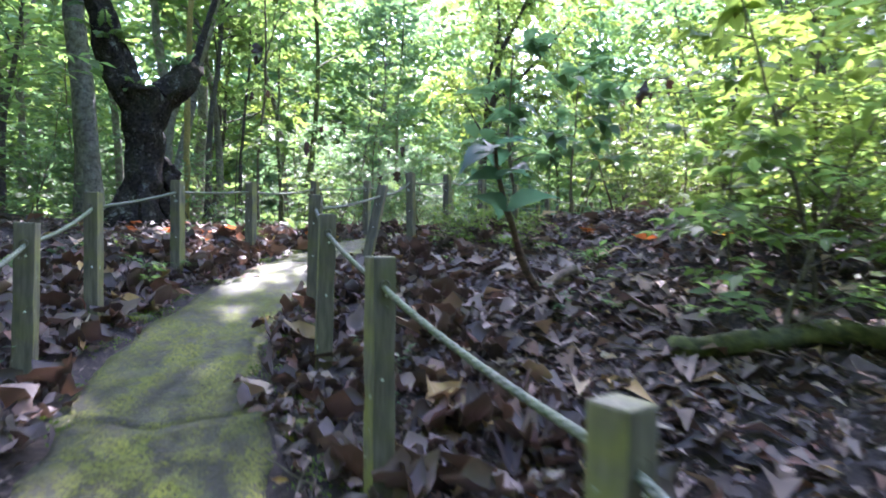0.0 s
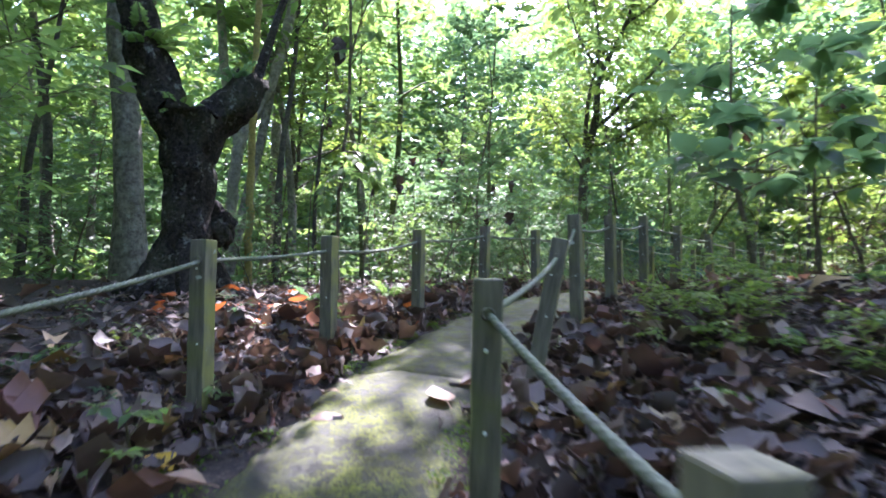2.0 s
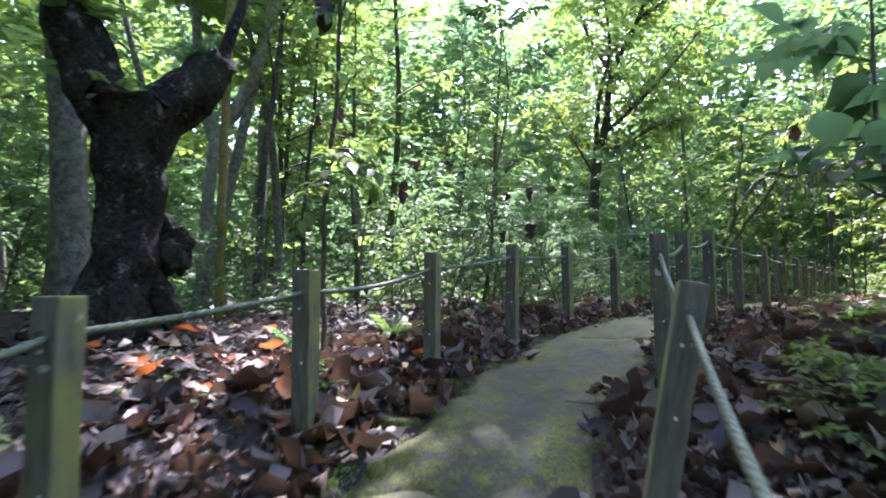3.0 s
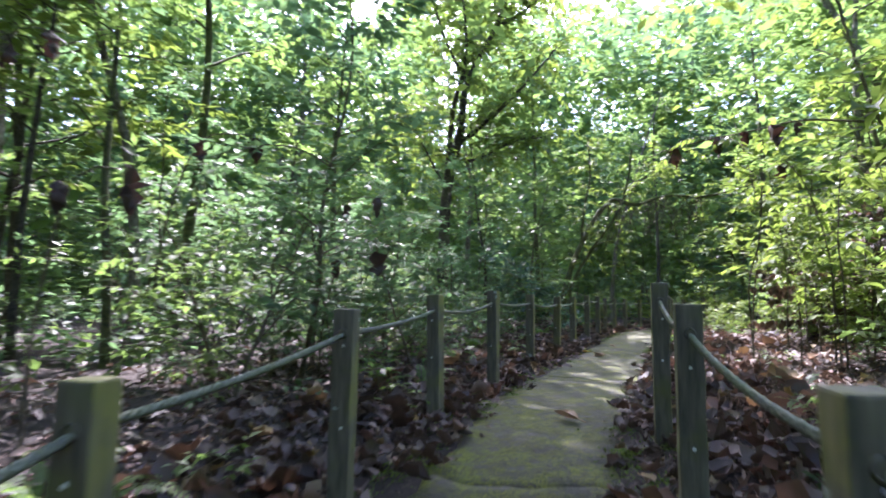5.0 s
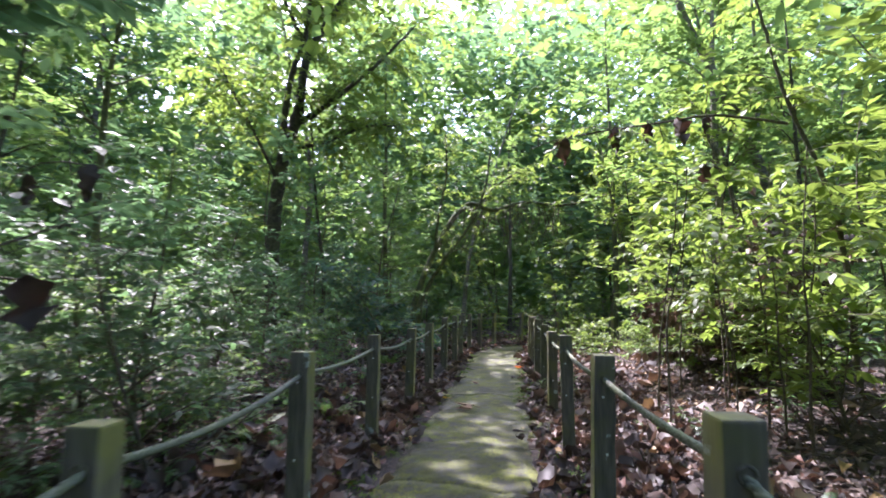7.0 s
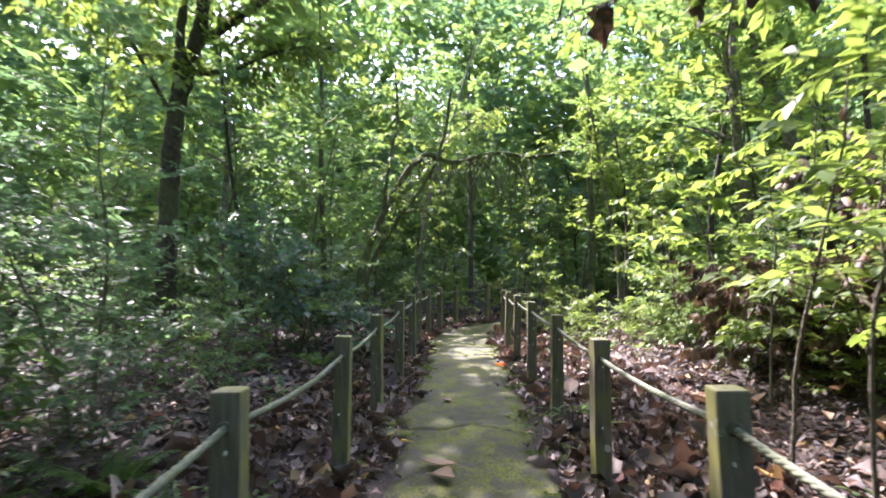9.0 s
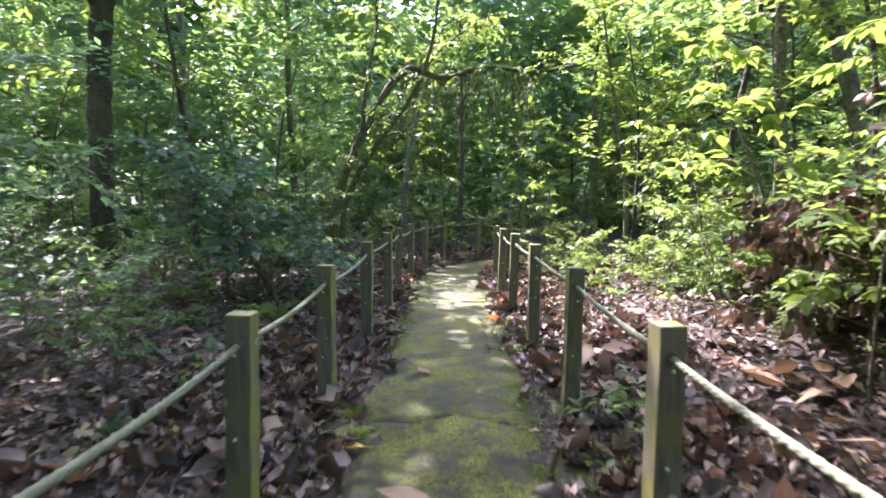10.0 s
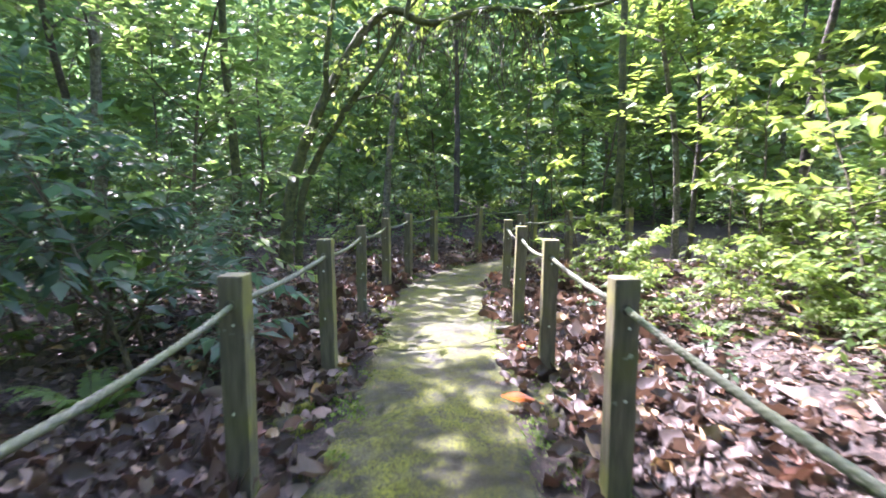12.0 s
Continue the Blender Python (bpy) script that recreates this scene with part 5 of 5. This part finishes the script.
    for x, y, sc, t in ((0.15, 5.5, 0.5, 40), (0.75, 6.2, 0.55, 160), (1.5, 5.4, 0.5, 300)):
        FERN.put(x, y, sc, t, 0)


single_things()


# ---- countless leaves: litter, moss, canopy, far woods ----
def build_litter():
    rng = np.random.default_rng(15)
    n = 70000
    k = rng.integers(8, len(LINE) - 30, n)
    d = rng.choice([-1.0, 1.0], n) * (0.36 + np.abs(rng.normal(0, 1.0, n)) * 1.6 + 1.6 * (rng.random(n) < 0.35) * rng.random(n))
    along = rng.uniform(-0.1, 0.1, n)
    x = LINE[k, 0] + LINE_R[k, 0] * d + LINE_T[k, 0] * along
    y = LINE[k, 1] + LINE_R[k, 1] * d + LINE_T[k, 1] * along
    x[:7000], y[:7000] = rng.uniform(0.3, 5.5, 7000), rng.uniform(0.5, 8.0, 7000)
    off = np.abs(np.concatenate([lateral(x[i:i + 4000], y[i:i + 4000])[0] for i in range(0, n, 4000)]))
    edge = 0.56 + 0.06 * np.clip((y - 9) / 5, 0, 1) + 0.09 * np.sin(3.1 * y + 1.3 * x) * np.sin(1.3 * y - 2 * x) + 0.05 * np.sin(9 * y + 5 * x)
    keep = (off > edge) | ((off > edge - 0.16) & (rng.random(n) < 0.35)) | (rng.random(n) < 0.09)
    x, y, off, edge = x[keep], y[keep], off[keep], edge[keep]
    n = len(x)
    inner = off < edge - 0.08
    z = land(x, y) + np.where(inner, 0.022, rng.uniform(0.0, 0.07, n))
    pick = rng.random(n)
    size = np.where(pick < np.where(y < 8, 0.13, 0.09), rng.uniform(0.14, 0.25, n) * np.where(y < 8, 1.2, 1.0), np.where(pick < 0.6, rng.uniform(0.07, 0.14, n), rng.uniform(0.03, 0.08, n))) * np.where(inner, np.where(rng.random(n) < 0.08, 0.7, 0.3), 1)
    az = rng.uniform(0, 6.283, n)
    flat = np.where(inner, 0.3, 1.0)
    way = np.stack([np.cos(az), np.sin(az), rng.normal(0.06, 0.3, n) * flat], 1)
    nrm = np.stack([rng.normal(0, 0.42, n) * flat, rng.normal(0, 0.42, n) * flat, np.ones(n)], 1)
    pos = np.stack([x, y, z], 1)
    wide = rng.uniform(0.55, 1.2, n)
    group = np.where((off > 1.9) | (size < 0.075), 4, rng.integers(0, 4, n))
    for g, shape in enumerate(DRY + [(LEAF4_V * (1.1, 1.0, 3.0), LEAF4_F)]):
        s = group == g
        me = leaf_mesh("leaf_litter", pos[s], way[s], nrm[s], size[s], LITTER, shape, wide[s])
        tagged(new("leaf_litter", me), "dry brown fallen leaves covering the forest floor", "leaf litter", kind="stuff")


def build_moss():
    rng = np.random.default_rng(16)
    pos = []
    for i in range(430):
        if i < 2 * len(KEEP_OUT):
            cx, cy = KEEP_OUT[i % len(KEEP_OUT)]
            r = 0.13
        else:
            k = rng.integers(10, len(LINE) - 30)
            d = rng.choice([-1, 1]) * rng.uniform(0.46, 0.85)
            cx, cy, r = LINE[k, 0] + LINE_R[k, 0] * d, LINE[k, 1] + LINE_R[k, 1] * d, rng.uniform(0.05, 0.14)
        m = int(900 * r)
        q = rng.normal(0, r * 0.6, (m, 2))
        h = 0.035 * np.exp(-(q ** 2).sum(1) / (2 * (r * 0.6) ** 2))
        pos.append(np.stack([cx + q[:, 0], cy + q[:, 1], h], 1))
    P = np.concatenate(pos)
    P[:, 2] += land(P[:, 0], P[:, 1])
    n = len(P)
    az = rng.uniform(0, 6.283, n)
    me = leaf_mesh("moss", P, np.stack([np.cos(az), np.sin(az), rng.uniform(0.1, 1.0, n)], 1), np.tile([0, 0, 1.0], (n, 1)) + rng.normal(0, 0.4, (n, 3)), rng.uniform(0.012, 0.032, n), LEAF_MOSS, (LEAF2_V, LEAF2_F))
    tagged(new("moss", me), "bright green moss and weeds along the path's edges", "moss", kind="stuff")


def clumps(rng, centres, radius, count, size):
    n = len(centres) * count
    c = np.repeat(centres, count, 0)
    r = np.repeat(radius, count)[:, None]
    pos = c + rng.normal(0, 0.55, (n, 3)) * r * (1, 1, 0.6)
    az = rng.uniform(0, 6.283, n)
    way = np.stack([np.cos(az), np.sin(az), rng.normal(-0.15, 0.35, n)], 1)
    nrm = np.stack([rng.normal(0, 0.5, n), rng.normal(0, 0.5, n), np.ones(n)], 1)
    return pos, way, nrm, rng.uniform(0.7, 1.3, n) * size


def build_canopy():
    rng = np.random.default_rng(17)
    C = np.stack([rng.uniform(-24, 30, 1700), rng.uniform(8, 52, 1700), rng.uniform(6.0, 15, 1700)], 1)
    keep = [not sunlit(x, y, z, 0.95, True) and not in_gap(x, y) for x, y, z in C]
    # unseen leaf clumps added high up to shade the path and right bank
    n = 1250
    k = rng.integers(0, len(LINE), n)
    z = rng.uniform(11, 16, n)
    gx, gy = LINE[k, 0] + rng.normal(0, 1.3, n), LINE[k, 1] + rng.normal(0, 0.8, n)
    low = np.flatnonzero((LINE[:, 1] > -1) & (LINE[:, 1] < 9.5))
    k = rng.choice(low, 420)
    gx[170:590], gy[170:590] = LINE[k, 0] + rng.normal(0, 1.4, 420), LINE[k, 1] + rng.normal(0, 0.7, 420)
    gx[:170], gy[:170] = rng.uniform(0.3, 5.0, 170), rng.uniform(1.0, 7.5, 170)
    t = (z - 0.8) / TO_SUN.z
    shade_roof = np.stack([gx + TO_SUN.x * t, gy + TO_SUN.y * t, z], 1)
    keep += [not sunlit(x, y, zz, 0.75) for x, y, zz in shade_roof]
    C = np.concatenate([C, shade_roof])[np.array(keep)]
    C = C[rng.permutation(len(C))]
    half = len(C) // 2
    for part_c, mat in ((C[:half], LEAF_MID), (C[half:], LEAF_LIGHT)):
        me = leaf_mesh("canopy_leaves", *clumps(rng, part_c, rng.uniform(0.7, 1.4, len(part_c)), 17, 0.37), mat, (LEAF2_V, LEAF2_F))
        tagged(new("canopy_leaves", me), "high sunlit leaf canopy of the forest, with unseen clumps added for shade", "canopy", kind="stuff")


def build_far_woods():
    rng = np.random.default_rng(18)
    n = 7600
    a = rng.uniform(0, 6.283, n)
    r = rng.uniform(20, 48, n)
    x, y = 3 + r * np.cos(a), 12 + r * np.sin(a)
    z = land(x, y) + rng.uniform(0.0, 1.0, n) ** 0.78 * (6 + r * 0.46)
    gap = np.array([in_gap(p, q) for p, q in zip(x, y)])
    z = np.where(gap, np.minimum(z, 9.0), z)
    half = n // 2
    C = np.stack([x, y, z], 1)
    for part_c, mat in ((C[:half], LEAF_MID), (C[half:], LEAF_DARK)):
        me = leaf_mesh("far_woods", *clumps(rng, part_c, rng.uniform(1.0, 2.0, len(part_c)), 24, 0.66), mat, (LEAF2_V, LEAF2_F))
        tagged(new("far_woods", me), "dense green forest farther off", "forest", kind="stuff")
    n = 1300
    a, r = rng.uniform(0, 6.283, n), rng.uniform(17, 34, n)
    x, y = 3 + r * np.cos(a), 12 + r * np.sin(a)
    me = leaf_mesh("far_woods", *clumps(rng, np.stack([x, y, land(x, y) + rng.uniform(0, 6, n)], 1), rng.uniform(0.9, 1.7, n), 24, 0.44), LEAF_MID, (LEAF2_V, LEAF2_F))
    tagged(new("far_woods", me), "shady green thicket farther off", "forest", kind="stuff")
    n = 3000
    a, r = rng.uniform(0, 6.283, n), rng.uniform(52, 70, n)
    x, y = 3 + r * np.cos(a), 12 + r * np.sin(a)
    z = land(x, y) + 40 * rng.random(n) ** 1.15
    z = np.where(np.array([in_gap(p, q) for p, q in zip(x, y)]), np.minimum(z, 12.0), z)
    me = leaf_mesh("far_woods", *clumps(rng, np.stack([x, y, z], 1), rng.uniform(1.5, 2.6, n), 26, 1.45), LEAF_MID, (LEAF2_V, LEAF2_F))
    tagged(new("far_woods", me), "dense green forest in the distance", "forest", kind="stuff")


def build_undergrowth():
    """Low growth that hides the ground away from the path."""
    rng = np.random.default_rng(19)
    n = 5200
    a, r = rng.uniform(0, 6.283, n), 46 * rng.random(n) ** 0.75
    x, y = 3 + r * np.cos(a), 12 + r * np.sin(a)
    off = np.abs(np.concatenate([lateral(x[i:i + 4000], y[i:i + 4000])[0] for i in range(0, n, 4000)]))
    keep = (off > 4.2) & ((off > 5.5) | (y > 9))
    x, y, off = x[keep], y[keep], off[keep]
    tall = np.clip((off - 4) * 0.12, 0.25, 1.5)
    C = np.stack([x, y, land(x, y) + tall * rng.uniform(0.15, 1.0, len(x))], 1)
    half = len(C) // 2
    for part_c, mat in ((C[:half], LEAF_MID), (C[half:], LEAF_DARK)):
        me = leaf_mesh("undergrowth", *clumps(rng, part_c, rng.uniform(0.35, 0.7, len(part_c)), 19, 0.2), mat, (LEAF2_V, LEAF2_F))
        tagged(new("undergrowth", me), "tangled green undergrowth between the trees", "undergrowth", kind="stuff")


def build_twigs():
    rng = np.random.default_rng(21)
    sticks = []
    for i in range(700):
        k = rng.integers(8, len(LINE) - 30)
        d = rng.choice([-1.0, 1.0]) * rng.uniform(0.55, 3.5)
        x, y = LINE[k, 0] + LINE_R[k, 0] * d, LINE[k, 1] + LINE_R[k, 1] * d
        a, ln = rng.uniform(0, 6.283), rng.uniform(0.12, 0.6)
        L = wobble_line(rng, (x, y, 0), (math.cos(a), math.sin(a), 0), ln, 5, 0.12, 0)
        L[:, 2] = land(L[:, 0], L[:, 1]) + 0.05
        sticks.append(tube(L, np.linspace(1, 0.5, 6) * rng.uniform(0.003, 0.008), 4))
    V, F = join(sticks)
    tagged(new("fallen_twigs", mesh_from("fallen_twigs", V, [F], [BARK_TWIG])), "dry twigs scattered over the leaf litter", "twigs", kind="stuff")


build_undergrowth()
build_twigs()
build_litter()
build_moss()
build_canopy()
build_far_woods()


def build_backdrop():
    """Wooded backdrop beyond the trees that closes the view; painted haze; uneven top."""
    m, nodes, links, bsdf = material("painted_haze_woods")
    n, n2 = noise_node(nodes, links, 0.5, 8.0, 0.75), noise_node(nodes, links, 0.07, 3.0)
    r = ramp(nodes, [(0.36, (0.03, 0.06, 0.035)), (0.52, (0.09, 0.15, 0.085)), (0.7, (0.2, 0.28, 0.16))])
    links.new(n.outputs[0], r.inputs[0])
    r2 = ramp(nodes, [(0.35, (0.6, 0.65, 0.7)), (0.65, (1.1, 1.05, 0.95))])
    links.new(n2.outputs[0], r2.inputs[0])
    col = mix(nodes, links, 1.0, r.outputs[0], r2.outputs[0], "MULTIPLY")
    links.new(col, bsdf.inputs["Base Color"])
    # faint emission added to lift the wall like haze; no lamp stands here
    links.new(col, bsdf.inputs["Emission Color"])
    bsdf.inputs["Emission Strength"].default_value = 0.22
    bsdf.inputs["Roughness"].default_value = 1.0
    rng = np.random.default_rng(22)
    k = 240
    a = np.linspace(0, 2 * np.pi, k, endpoint=False)
    h = 27 + 3 * np.sin(a * 5) + 2 * np.sin(a * 13 + 1) + rng.normal(0, 1.3, k)
    x, y = 3 + 74 * np.cos(a), 12 + 74 * np.sin(a)
    h = np.where(np.array([in_gap(p, q) for p, q in zip(x, y)]), 9.0, h)
    V = np.concatenate([np.stack([x, y, np.full(k, -3.0)], 1), np.stack([x, y, h], 1)])
    i = np.arange(k)
    F = np.stack([i, (i + 1) % k, (i + 1) % k + k, i + k], 1)
    tagged(new("backdrop", mesh_from("backdrop", V, [F], [m])), "green backdrop wall of distant forest with painted, faintly glowing haze", "distant forest", kind="structure")


build_backdrop()
